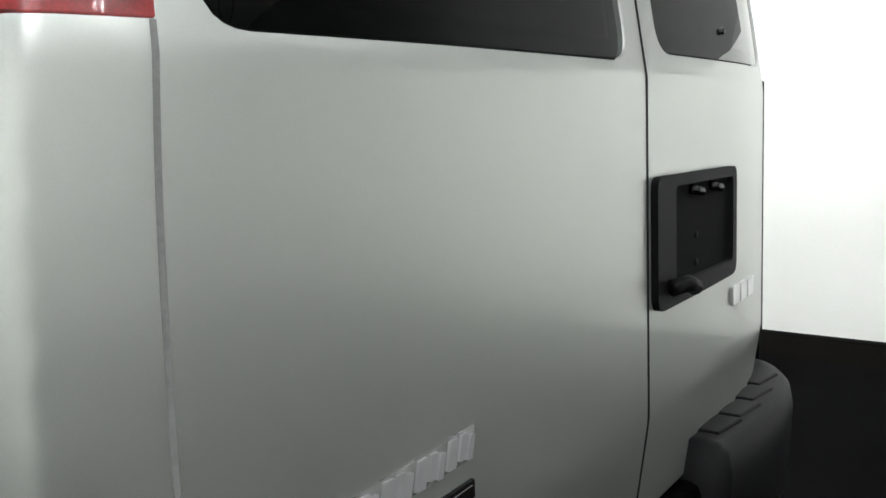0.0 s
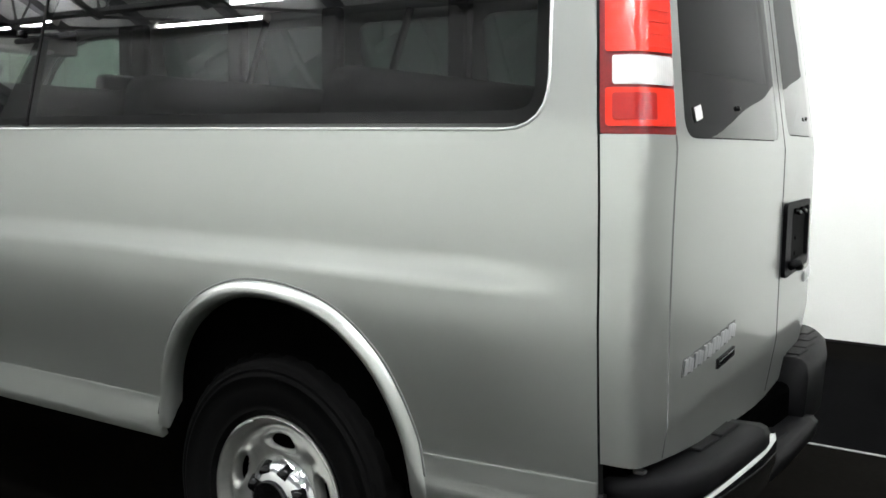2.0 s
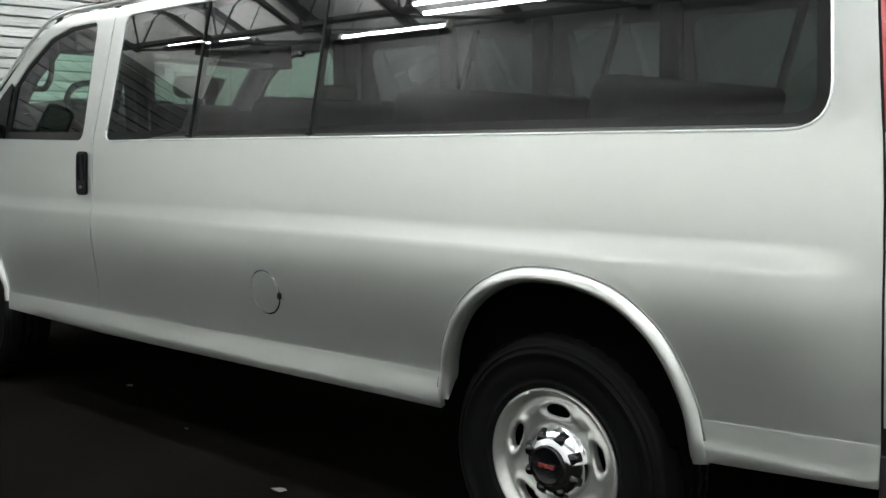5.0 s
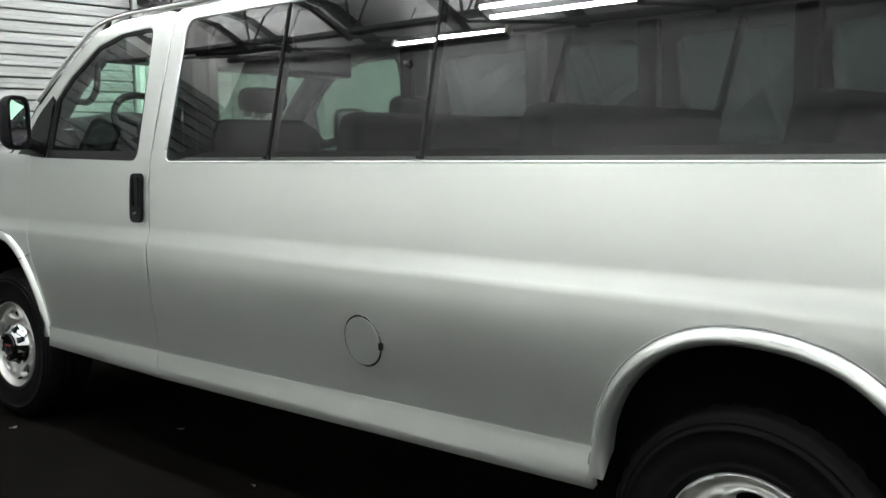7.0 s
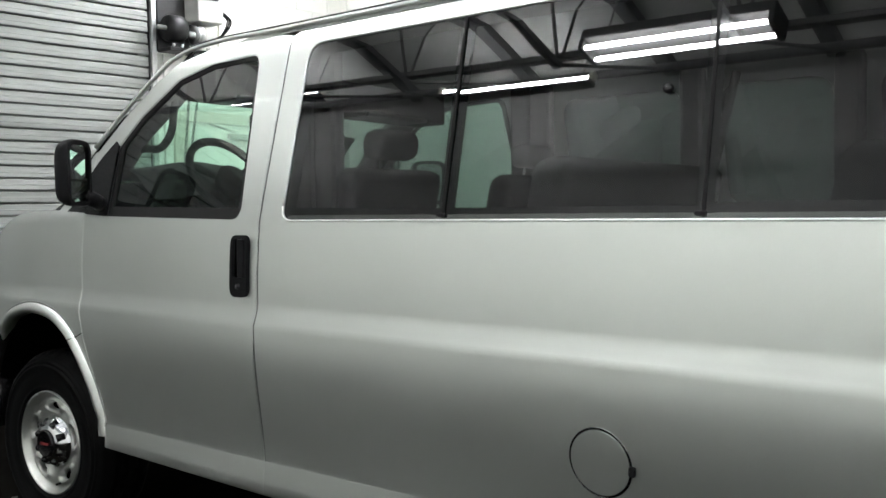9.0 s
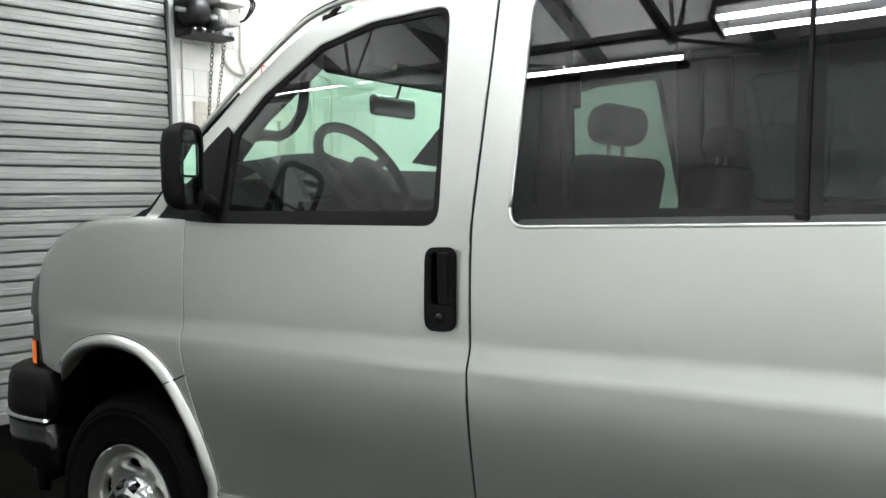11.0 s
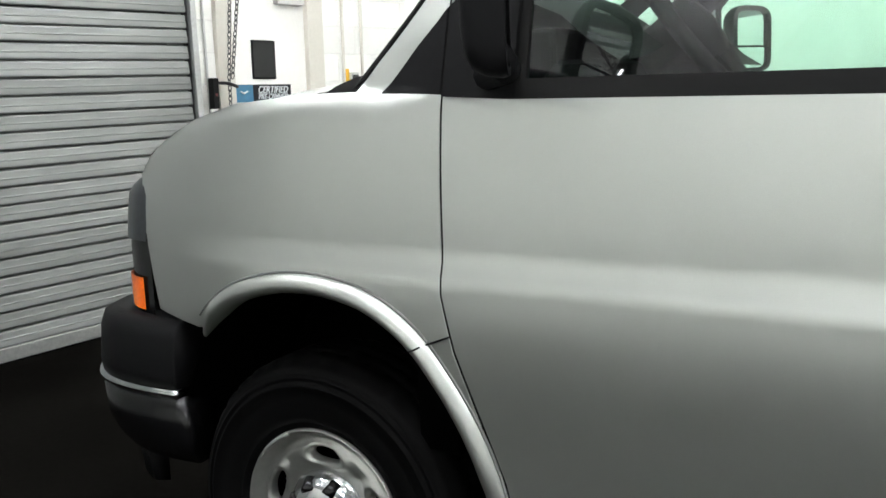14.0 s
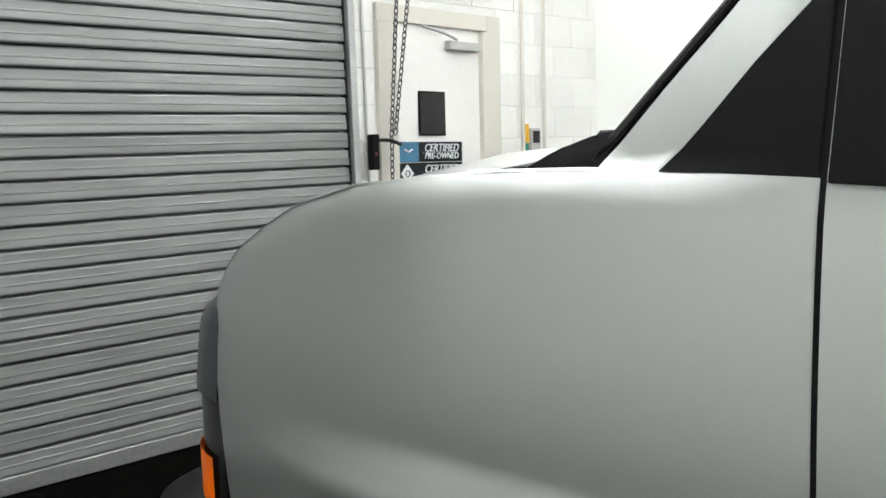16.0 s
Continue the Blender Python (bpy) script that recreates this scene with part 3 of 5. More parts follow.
lamp(-2.98, -1.88, 3.30, 1.10)
# two unseen lamps added to light the rear half of the van
lamp(0.7, -1.88, 3.30)
lamp(3.6, -1.88, 3.30)
# single tubes known from their reflections in the side glass
lamp(-4.78, -2.70, 3.76, 1.26, (0.0,))
lamp(-7.15, -2.50, 3.76, 1.30, (0.0,))
# unseen row added to brighten the far wall
for x0 in (-7.2, -5.8, -4.4, -3.0, -1.6, -0.2, 1.2, 2.6):
    lamp(x0, 3.3, 3.5)
# unseen row added above the van to light its side
for x0 in (-6.4, -4.6, -2.8, -1.0, 0.8, 2.6, 4.4):
    lamp(x0, -0.7, 3.5)
# two unseen lamps added to light the rear doors
lamp(2.6, 1.0, 3.5)
lamp(4.4, 1.0, 3.5)

# litter on the floor
for x, y, a, w in ((-1.252, 0.03, 20, 0.034), (-3.80, -0.03, 75, 0.02), (-3.14, 0.50, 40, 0.022), (-2.2, 0.25, 10, 0.012), (-4.6, 0.2, 50, 0.014), (-0.6, -0.3, 120, 0.01)):
    bm = bmesh.new()
    turn = math.radians(a)
    ring = []
    for k in range(9):
        t = 2 * math.pi * k / 9
        u, v = w * math.cos(t) * (1 + 0.25 * math.sin(3 * t + a)), w * 0.5 * math.sin(t) * (1 + 0.2 * math.cos(2 * t + a))
        ring.append(bm.verts.new((x + u * math.cos(turn) - v * math.sin(turn), y + u * math.sin(turn) + v * math.cos(turn), 0.003 + 0.004 * (1 + math.sin(2 * t)))))
    top = bm.verts.new((x, y, 0.009))
    low = bm.verts.new((x, y, 0.0005))
    for k in range(9):
        bm.faces.new((ring[k], ring[(k + 1) % 9], top))
        bm.faces.new((ring[(k + 1) % 9], ring[k], low))
    tagged(part("paper_scrap", bm, SCRAP, None, "small crumpled grey paper scrap lying on the floor"), category="litter", group="scraps on the floor")
# ---------------------------------------------------------------- the van
# x runs from nose (-4.8) to tail (1.1), the driver's side lies at y = 0, the rear axle at x = 0
WIDE = 1.92
WB = 3.95
van = thing("passenger_van", "silver passenger van with dark tinted windows, parked indoors", "van", at=(-1.9, 0.95, 0))
ROCK_C = [(-4.6, 0.535), (-3.42, 0.543), (-2.5, 0.552), (-1.26, 0.562), (-0.43, 0.579), (0.48, 0.597), (0.91, 0.619)]
HOOD = [(-4.61, 1.188), (-4.53, 1.240), (-4.42, 1.282), (-4.32, 1.314), (-4.14, 1.346), (-3.90, 1.360), (-3.78, 1.36), (-3.55, 1.353), (-3.3, 1.350)]


FOLD = [0.978 + 0.0117 * k for k in range(9)]      # heights at which the shoulder crease is divided


def ramped(t):
    """A step with a straight slope, eased in at its start and more briefly at its end."""
    t = min(1.0, max(0.0, t))
    if t < 0.45:
        return 0.8 * t * t / 0.54
    return 0.36 * 0.8 + (t - 0.45) * 1.3 if t < 0.85 else 1 - 0.192 * ((1 - t) / 0.15) ** 2


def side_y(x, z, sill=False):
    """How far the driver's side lies from y = 0 at a place along the van and a height."""
    if z > 1.326:
        y = 0.016 + 0.25 * (z - 1.326)
        if z > 1.86:
            y += 2.2 * (z - 1.86) ** 2
    else:
        y = 0.016 * ((z - 1.06) / 0.266) ** 2 if z > 1.06 else 0.0
    s = sm((x + 4.45) / 0.4) * (1 - sm((x - 0.62) / 0.28))
    y -= 0.019 * s * ramped((1.058 - z) / 0.070) * (1 - sm((0.93 - z) / 0.36))
    if z < 0.95:
        y += (0.026 - 0.010 * sm((-0.8 - x) / 1.4)) * ((0.95 - max(z, 0.56)) / 0.37) ** 1.4
    d = lerp_table(ROCK_C, x) - z
    if sill:
        y += -0.005 - 0.010 * d / 0.1 + 10.0 * max(0.0, d - 0.075) ** 2
    if x < -3.95:
        y += 0.41 * (-3.95 - x) ** 3
        if z > 1.0:
            y += 0.5 * (z - 1.0) ** 2 * sm((-3.95 - x) / 0.55)
    top = lerp_table(HOOD, x) - 0.03
    if x < -3.56 and z > top:
        y += 10 * min(z - top, 0.035) ** 2 * sm((-3.56 - x) / 0.15)
    return y


def left(x, z):
    return (x, side_y(x, z), z)


def left_sill(x, z):
    return (x, side_y(x, z, True), z)


def right(x, z):
    return (-x, WIDE - side_y(-x, z), z)


def right_sill(x, z):
    return (-x, WIDE - side_y(-x, z, True), z)


def offset_side(d, fn=left):
    sgn = 1 if fn is left else -1
    return lambda x, z: (fn(x, z)[0], fn(x, z)[1] + sgn * d, fn(x, z)[2])


def mirrored(loop):
    return [(-p[0], p[1]) for p in loop]


# outlines in (x, z)
REAR_ARCH = [(0.484, 0.488)] + [(0.455, 0.62)] + [(0.41, 0.735), (0.35, 0.82), (0.25, 0.893), (0.13, 0.928), (0.0, 0.936), (-0.11, 0.918), (-0.21, 0.872), (-0.30, 0.795), (-0.365, 0.69), (-0.395, 0.58), (-0.401, 0.508)]
FRONT_ARCH = [(-3.445, 0.50), (-3.455, 0.585), (-3.495, 0.70), (-3.55, 0.80), (-3.62, 0.885), (-3.72, 0.945), (-3.83, 0.97), (-3.94, 0.973), (-4.04, 0.957), (-4.14, 0.925), (-4.23, 0.872), (-4.285, 0.825)]
def crease(x):
    return lerp_table(ROCK_C, x)


UP_ARCH = [(0.462, crease(0.462) + 0.003)] + REAR_ARCH[2:-1] + [(-0.396, crease(-0.396) + 0.003)]
SEAM = [(0.53, 0.909), (0.86, 0.907), (1.05, 0.904), (1.167, 0.900), (1.24, 0.895), (1.303, 0.8895), (1.80, 0.813), (1.92, 0.795)]
quarter = [(0.904, crease(0.889) + 0.003)] + UP_ARCH + [(-2.483, crease(-2.483) + 0.003), (-2.483, 1.90), (-2.455, 1.918), (0.789, 1.918)] + [(x - 0.004, z) for z, x in reversed(SEAM[1:-1])]
glass_hole = rounded([(-2.385, 1.314, 0.045), (0.781, 1.315, 0.095), (0.708, 1.868, 0.10), (-2.392, 1.868, 0.07)])
DOOR_FRONT = [(-3.435, 0.60), (-3.475, 0.72), (-3.522, 0.86), (-3.545, 0.97), (-3.549, 1.06), (-3.549, 1.337)]
door = [(-2.490, crease(-2.49) + 0.003), (-3.425, crease(-3.42) + 0.003)] + DOOR_FRONT + [(-3.549, 1.575), (-3.40, 1.703), (-3.23, 1.82), (-3.11, 1.88), (-2.92, 1.914), (-2.56, 1.921), (-2.494, 1.908)]
door_hole = rounded([(-2.584, 1.318, 0.045), (-3.40, 1.333, 0.0), (-3.405, 1.595, 0.02), (-3.29, 1.70, 0.05), (-3.09, 1.82, 0.08), (-2.90, 1.858, 0.08), (-2.635, 1.864, 0.05)])
fender = [(-3.556, 1.346), (-3.556, 1.06), (-3.552, 0.97), (-3.530, 0.86), (-3.484, 0.72), (-3.45, 0.60)] + FRONT_ARCH[2:] + [(-4.50, 0.838), (-4.545, 1.0), (-4.575, 1.12), (-4.60, 1.176), (-4.54, 1.233), (-4.42, 1.279), (-4.32, 1.311), (-4.14, 1.344), (-3.90, 1.358), (-3.78, 1.358)]
pillar_out = [(-3.768, 1.358), (-3.71, 1.425), (-3.652, 1.485), (-3.60, 1.54), (-3.556, 1.582)]
pillar_in = [(-3.556, 1.513), (-3.575, 1.488), (-3.618, 1.446), (-3.663, 1.396), (-3.706, 1.354)]

quarter_far = [(0.64, 0.625), (0.462, 0.60)] + UP_ARCH[1:] + quarter[len(UP_ARCH) + 1:-7] + [(0.60, 1.918), (0.63, 1.5)]
quarter_panel = skin("quarter_panel", quarter, [glass_hole], left, SILVER, van, "silver rear side panel with a soft shoulder crease", 0.03, lines=FOLD)
front_door = skin("front_door", door, [door_hole], left, SILVER, van, "silver front door with black mirror and handle", 0.03, lines=FOLD)
skin("front_fender", fender, [], left, SILVER, van, "silver front fender", 0.03, lines=FOLD)
skin("windscreen_pillar", pillar_out + pillar_in, [], left, SILVER, van, "silver windscreen pillar", 0.03)
FAR_WINDOWS = ((-2.32, -1.80), (-1.62, -1.23), (-1.05, -0.56), (-0.43, 0.10))
far_holes = [rounded([(a, 1.36, 0.06), (b, 1.36, 0.06), (b, 1.81, 0.06), (a, 1.81, 0.06)]) for a, b in FAR_WINDOWS]
skin("quarter_panel", mirrored(quarter_far), [mirrored(h) for h in far_holes], right, SILVER, van)
skin("front_door", mirrored(door), [mirrored(door_hole)], right, SILVER, van)
skin("front_fender", mirrored(fender), [], right, SILVER, van)
skin("windscreen_pillar", mirrored(pillar_out + pillar_in), [], right, SILVER, van)


def ring(loop, width):
    """An outline moved inwards."""
    n = len(loop)
    c = []
    area = sum(loop[i][0] * loop[(i + 1) % n][1] - loop[(i + 1) % n][0] * loop[i][1] for i in range(n))
    sgn = 1 if area > 0 else -1
    for i in range(n):
        a, b, d = Vector(loop[i - 1][:2]), Vector(loop[i][:2]), Vector(loop[(i + 1) % n][:2])
        t = (d - a)
        t = t.normalized() if t.length > 1e-9 else Vector((1, 0))
        c.append(b + width * sgn * Vector((-t.y, t.x)))
    return c


for fn, mk in ((left_sill, lambda l: l), (right_sill, mirrored)):
    for lo in ([(-2.487, crease(-2.487) + 0.004), (-3.432, crease(-3.43) + 0.004), (-3.425, 0.462), (-2.487, 0.452)],
               [(-0.396, crease(-0.396) + 0.004), (-2.481, crease(-2.481) + 0.004), (-2.481, 0.452), (-0.404, 0.473)],
               [(0.904 if fn is left_sill else 0.66, crease(0.889) + 0.004), (0.462, crease(0.462) + 0.004), (0.475, 0.495), (0.905 if fn is left_sill else 0.66, 0.525)]):
        skin("rocker_panel", mk(lo), [], fn, SILVER, van, "silver sill panel catching the light", 0.03, 0.02, 0.02)
# dark strips in the panel gaps, standing in for the shade there
for path in ([(-3.552, 1.34), (-3.5525, 1.06), (-3.549, 0.97), (-3.526, 0.86), (-3.48, 0.72), (-3.442, 0.60)], [(-2.4865, 0.46), (-2.4865, 1.90)], [(x, z) for z, x in SEAM], [(-3.5525, 1.338), (-3.5525, 1.45), (-3.5525, 1.58)]):
    strip = [Vector(p) + Vector((0.006, 0.0)) for p in path] + [Vector(p) - Vector((0.006, 0.0)) for p in reversed(path)]
    skin("gap_backing", strip, [], offset_side(0.004), SEAL, van, "", 0.05, 0.002)

# side glass: three panes in one opening, with a dark border and dark gaps
panes = [[(-2.378, 1.319, 0.04), (-1.738, 1.319, 0.0), (-1.757, 1.863, 0.0), (-2.386, 1.863, 0.066)],
         [(-1.731, 1.319, 0.0), (-1.005, 1.319, 0.0), (-1.023, 1.863, 0.0), (-1.750, 1.863, 0.0)],
         [(-0.998, 1.319, 0.0), (0.775, 1.319, 0.09), (0.703, 1.863, 0.09), (-1.016, 1.863, 0.0)]]
skin("window_backing", glass_hole, [ring(rounded(p), 0.035) for p in panes], offset_side(0.016), SEAL, van, "black window surround", 0.08, 0.004)
for p, lean in zip(panes, (0.004, -0.003, 0.0015)):
    mid = (p[0][0] + p[1][0]) / 2
    pane = skin("side_window", rounded(p), [], lambda x, z, mid=mid, lean=lean: (x, side_y(x, z) + 0.004 + lean * (x - mid), z), PRIVACY, van, "dark tinted side window", 0.06, 0)
skin("door_seal", door_hole, [ring(rounded([(-2.612, 1.356, 0.012), (-3.378, 1.368, 0.0), (-3.383, 1.587, 0.02), (-3.28, 1.682, 0.05), (-3.085, 1.803, 0.08), (-2.90, 1.842, 0.08), (-2.647, 1.848, 0.04)]), 0.0)], offset_side(0.008), SEAL, front_door, "black window seal", 0.05, 0.01)
g = skin("door_window", door_hole, [], offset_side(0.014), DOOR_GLASS, front_door, "clear green door glass", 0.06, 0)
g.visible_shadow = False
sail = [(-3.546, 1.343), (-3.395, 1.334), (-3.400, 1.60), (-3.42, 1.615), (-3.495, 1.56), (-3.546, 1.512)]
skin("mirror_sail", sail, [], offset_side(-0.006), PLASTIC, front_door, "black mirror mounting panel", 0.04, 0.01)
skin("corner_panel", [(-3.702, 1.353), (-3.557, 1.349), (-3.557, 1.508), (-3.578, 1.483), (-3.622, 1.440), (-3.667, 1.390)], [], offset_side(-0.001), PLASTIC, van, "black triangular corner panel", 0.04, 0.012)
for d in (mirrored(door_hole),):
    skin("door_seal", d, [ring(d, 0.02)], offset_side(0.008, right), GLOSS_BLACK, van, "", 0.05, 0.01)
    g = skin("door_window", d, [], offset_side(0.014, right), DOOR_GLASS, van, "", 0.06, 0)
    g.visible_shadow = False
for h in far_holes:
    skin("side_window", mirrored(ring(h, -0.012)), [], offset_side(0.014, right), FAR_GLASS, van, "", 0.06, 0)
for low, high in ((-1.7345, -1.7535), (-1.0015, -1.0195)):
    skin("pane_divider", [(low - 0.0035, 1.322), (low + 0.0035, 1.322), (high + 0.0035, 1.864), (high - 0.0035, 1.864)], [], offset_side(-0.0005), SEAL, van, "black gap between the side windows", 0.06, 0.003)
# rolled edge of the body round the side glass
lip = resampled(glass_hole, 0.03)
lip.append(lip[0])
part("window_lip", tube_bm([(p[0], side_y(p[0], p[1]) + 0.0025, p[1]) for p in lip], 0.0045, 8), SILVER, quarter_panel, "bright rolled edge round the side glass", True)
# pop-out latch pins of the side glass
for x, z in ((-1.118, 1.608),):
    part("latch_pin", lathe_bm([(0, -0.012), (0.010, -0.012), (0.012, 0.0), (0.0, 0.0)], 12, (x, side_y(x, z) + 0.002, z)), GLOSS_BLACK, van, "", True)
for x in (-1.741, -1.008):
    part("glass_clip", box_bm(x - 0.012, x + 0.012, side_y(x, 1.33) - 0.004, side_y(x, 1.33) + 0.01, 1.324, 1.334, 0.002), SEAL, van)


# roof, rain gutter and hood as grids across the van
def roof_z(x, y):
    e = min(y, WIDE - y)
    edge = side_y(max(min(x, 0.8), -2.9), 1.918)
    t = max(0.0, min(1.0, (e - edge) / 0.28))
    z = 1.918 + 0.07 * math.sqrt(max(0.0, 1 - (1 - t) ** 2)) + 0.03 * math.sin(math.pi * max(0, min(1, (y - edge) / (WIDE - 2 * edge))))
    return z - 0.32 * max(0.0, -2.55 - x) ** 2 - 0.5 * max(0.0, x - 0.55) ** 2


rows = []
for k in range(34):
    x = -3.02 + k * (0.80 + 3.02) / 33
    e = side_y(max(min(x, 0.8), -2.9), 1.918) - 0.004
    us = [0, 0.01, 0.03, 0.06, 0.1, 0.15, 0.22, 0.35, 0.5, 0.65, 0.78, 0.85, 0.9, 0.94, 0.97, 0.99, 1]
    rows.append([(x, e + u * (WIDE - 2 * e), roof_z(x, e + u * (WIDE - 2 * e))) for u in us])
part("roof", grid_bm(rows), SILVER, van, "silver roof", True)
for sgn in (0, 1):
    pts = [Vector(left(x, z)) + Vector((0, -0.006, 0.010)) for x, z in [(-3.556, 1.587), (-3.40, 1.715), (-3.225, 1.838), (-3.11, 1.898), (-2.92, 1.926), (-2.5, 1.926), (-1.5, 1.926), (-0.5, 1.926), (0.79, 1.926)]]
    if sgn:
        pts = [Vector((p.x, WIDE - p.y, p.z)) for p in pts]
    part("rain_gutter", tube_bm(smooth_path(pts, 4), 0.008, 8), SILVER, van, "silver drip rail", True)
    # thin dark bar drawn as the shade line of the drip rail
    part("gutter_shadow", tube_bm([p + Vector((0, 0.004 if not sgn else -0.004, 0.010)) for p in smooth_path(pts, 4)], 0.0045, 6), SEAL, van, "dark strip for the shade line over the drip rail", True)


def hood_point(x, u):
    e = side_y(x, lerp_table(HOOD, x) - 0.005) - 0.001
    y = e + u * (WIDE - 2 * e)
    zf = lerp_table(HOOD, x)
    t = min(u, 1 - u)
    return (x, y, zf - 0.0045 + 0.032 * sm(t / 0.18) * sm((x + 4.67) / 0.35))


rows = [[hood_point(-4.60 + k * 0.85 / 20, u) for u in (0, .01, .03, .06, .1, .16, .25, .4, .5, .6, .75, .84, .9, .94, .97, .99, 1)] for k in range(21)]
part("hood", grid_bm(rows), SILVER, van, "silver hood", True)
# windscreen between the pillars
rows = []
for k in range(9):
    t = k / 8
    rows.append([(-3.795 + 0.755 * t - 0.16 * math.sin(math.pi * u) ** 2, 0.085 + 0.125 * t + u * (WIDE - 0.17 - 0.25 * t), 1.375 + 0.555 * t) for u in (j / 12 for j in range(13))])
g = part("windscreen", grid_bm(rows), SCREEN_GLASS, van, "green tinted windscreen", True)
g.visible_shadow = False
for a, b in (((-3.785, 0.05, 1.362), (-3.05, 0.185, 1.925)), ((-3.785, WIDE - 0.05, 1.362), (-3.05, WIDE - 0.185, 1.925))):
    part("windscreen_seal", tube_bm([a, b], 0.008, 8), GLOSS_BLACK, van, "black windscreen seal", True)
rim = [(x - 0.008, side_y(x, z) + 0.010, z + 0.007) for x, z in pillar_out] + [(-3.40 - 0.008, side_y(-3.40, 1.703) + 0.012, 1.712)]
part("pillar_seal", tube_bm(smooth_path(rim, 3), 0.0055, 8), GLOSS_BLACK, van, "black seal along the windscreen pillar", True)
cowl_rows = []
for k in range(7):
    t = k / 6
    cowl_rows.append([(-3.98 + 0.16 * t - 0.16 * math.sin(math.pi * u) ** 2, 0.06 + 0.02 * t + u * (WIDE - 0.12 - 0.04 * t), 1.340 + 0.012 * sm(min(u, 1 - u) / 0.05) + 0.02 * math.sin(math.pi * 0.9 * t)) for u in (j / 14 for j in range(15))])
part("cowl", grid_bm(cowl_rows), PLASTIC, van, "black plastic cowl under the windscreen", True)
corner = bmesh.new()
wedge = [(-3.92, 1.343), (-3.89, 1.358), (-3.85, 1.375), (-3.80, 1.389), (-3.745, 1.397), (-3.715, 1.39), (-3.715, 1.343)]
near, far = [[corner.verts.new((x + 0.03 * d, y, z - 0.012 * d)) for x, z in wedge] for y, d in ((0.066, 0), (0.17, 1))]
corner.faces.new(near)
corner.faces.new(far[::-1])
for k in range(len(wedge)):
    corner.faces.new((near[k - 1], far[k - 1], far[k], near[k]))
bmesh.ops.recalc_face_normals(corner, faces=corner.faces[:])
bmesh.ops.bevel(corner, geom=corner.edges[:], offset=0.005, segments=2, affect="EDGES")
part("cowl_corner", corner, PLASTIC, van, "black plastic cowl end", True)
for y0 in (0.35, 1.1):
    part("wiper", tube_bm([(-3.96, y0, 1.385), (-4.00, y0 + 0.06, 1.392), (-4.05, y0 + 0.5, 1.40)], 0.008, 6), SEAL, van, "black wiper arm", True)

pivot = part("wiper_pivot", lathe_bm([(0.0, -0.03), (0.016, -0.026), (0.018, 0.0), (0.014, 0.02)], 14, (-3.86, 0.24, 1.385)), SEAL, van, "black wiper pivot", True)
part("wiper_arm", tube_bm([(-3.86, 0.24, 1.395), (-3.885, 0.36, 1.412), (-3.93, 0.60, 1.425)], 0.009, 6), SEAL, pivot, "", True)
# arch lips
for curve, wx in ((REAR_ARCH, 0), (FRONT_ARCH, -WB)):
    for sgn in (0, 1):
        path = smooth_path([(x, z, 0) for x, z in curve], 4)
        rows = []
        for i, p in enumerate(path):
            d = (path[min(i + 1, len(path) - 1)] - path[max(i - 1, 0)]).normalized()
            nrm = Vector((-d.y, d.x, 0))
            if (Vector((wx, 0.45, 0)) - p).dot(nrm) < 0:
                nrm = -nrm
            fade = min(1.0, i / 5, (len(path) - 1 - i) / 5) if wx else min(1.0, i / 4, (len(path) - 1 - i) / 4)
            row = []
            narrow = 0.3 + 0.7 * fade if wx and i > len(path) // 2 else 1.0
            for off, out in ((-0.015, -0.002), (-0.013, 0.004), (-0.008, 0.011), (0.0, 0.0175), (0.008, 0.021), (0.016, 0.0205), (0.023, 0.015), (0.028, 0.006), (0.030, -0.010), (0.028, -0.035)):
                off = (off + 0.002 * (wx < 0) - 0.03) * narrow + 0.03
                q = p + nrm * off
                y = side_y(p.x, p.y, p.y < crease(p.x)) - out * (0.12 + 0.88 * fade)
                row.append((q.x, WIDE - y if sgn else y, q.y))
            rows.append(row)
        part("arch_lip", grid_bm(rows), SILVER, van, "silver flared wheel arch lip", True)
        cut = []
        for i, p in enumerate(path[2:-2]):
            d = (path[i + 3] - path[i + 1]).normalized()
            nrm = Vector((-d.y, d.x, 0))
            if (Vector((wx, 0.45, 0)) - p).dot(nrm) < 0:
                nrm = -nrm
            q = p - nrm * (0.0145 if wx < 0 else 0.0165)
            y = side_y(q.x, q.y, q.y < crease(q.x)) + 0.0008
            cut.append((q.x, WIDE - y if sgn else y, q.y))
        # grey bead drawn where the arch fillet only looks dark from shading
        part("arch_groove", tube_bm(cut, 0.0034, 6), SEAM_SHADE, van, "grey bead for the shaded groove round the wheel arch", True)
# front flare split line
for a, b, out in (((-3.618, 0.854), (-3.592, 0.866), 0.024), ((-3.592, 0.866), (-3.533, 0.889), 0.003)):
    pts = [(a[0] + (b[0] - a[0]) * k / 4, side_y(a[0], a[1]) - out * (1 if out < 0.01 else (1, 0.99, 0.93, 0.72, 0.25)[k]), a[1] + (b[1] - a[1]) * k / 4) for k in range(5)]
    part("panel_gap", tube_bm(pts, 0.0022, 6), SEAL, van)

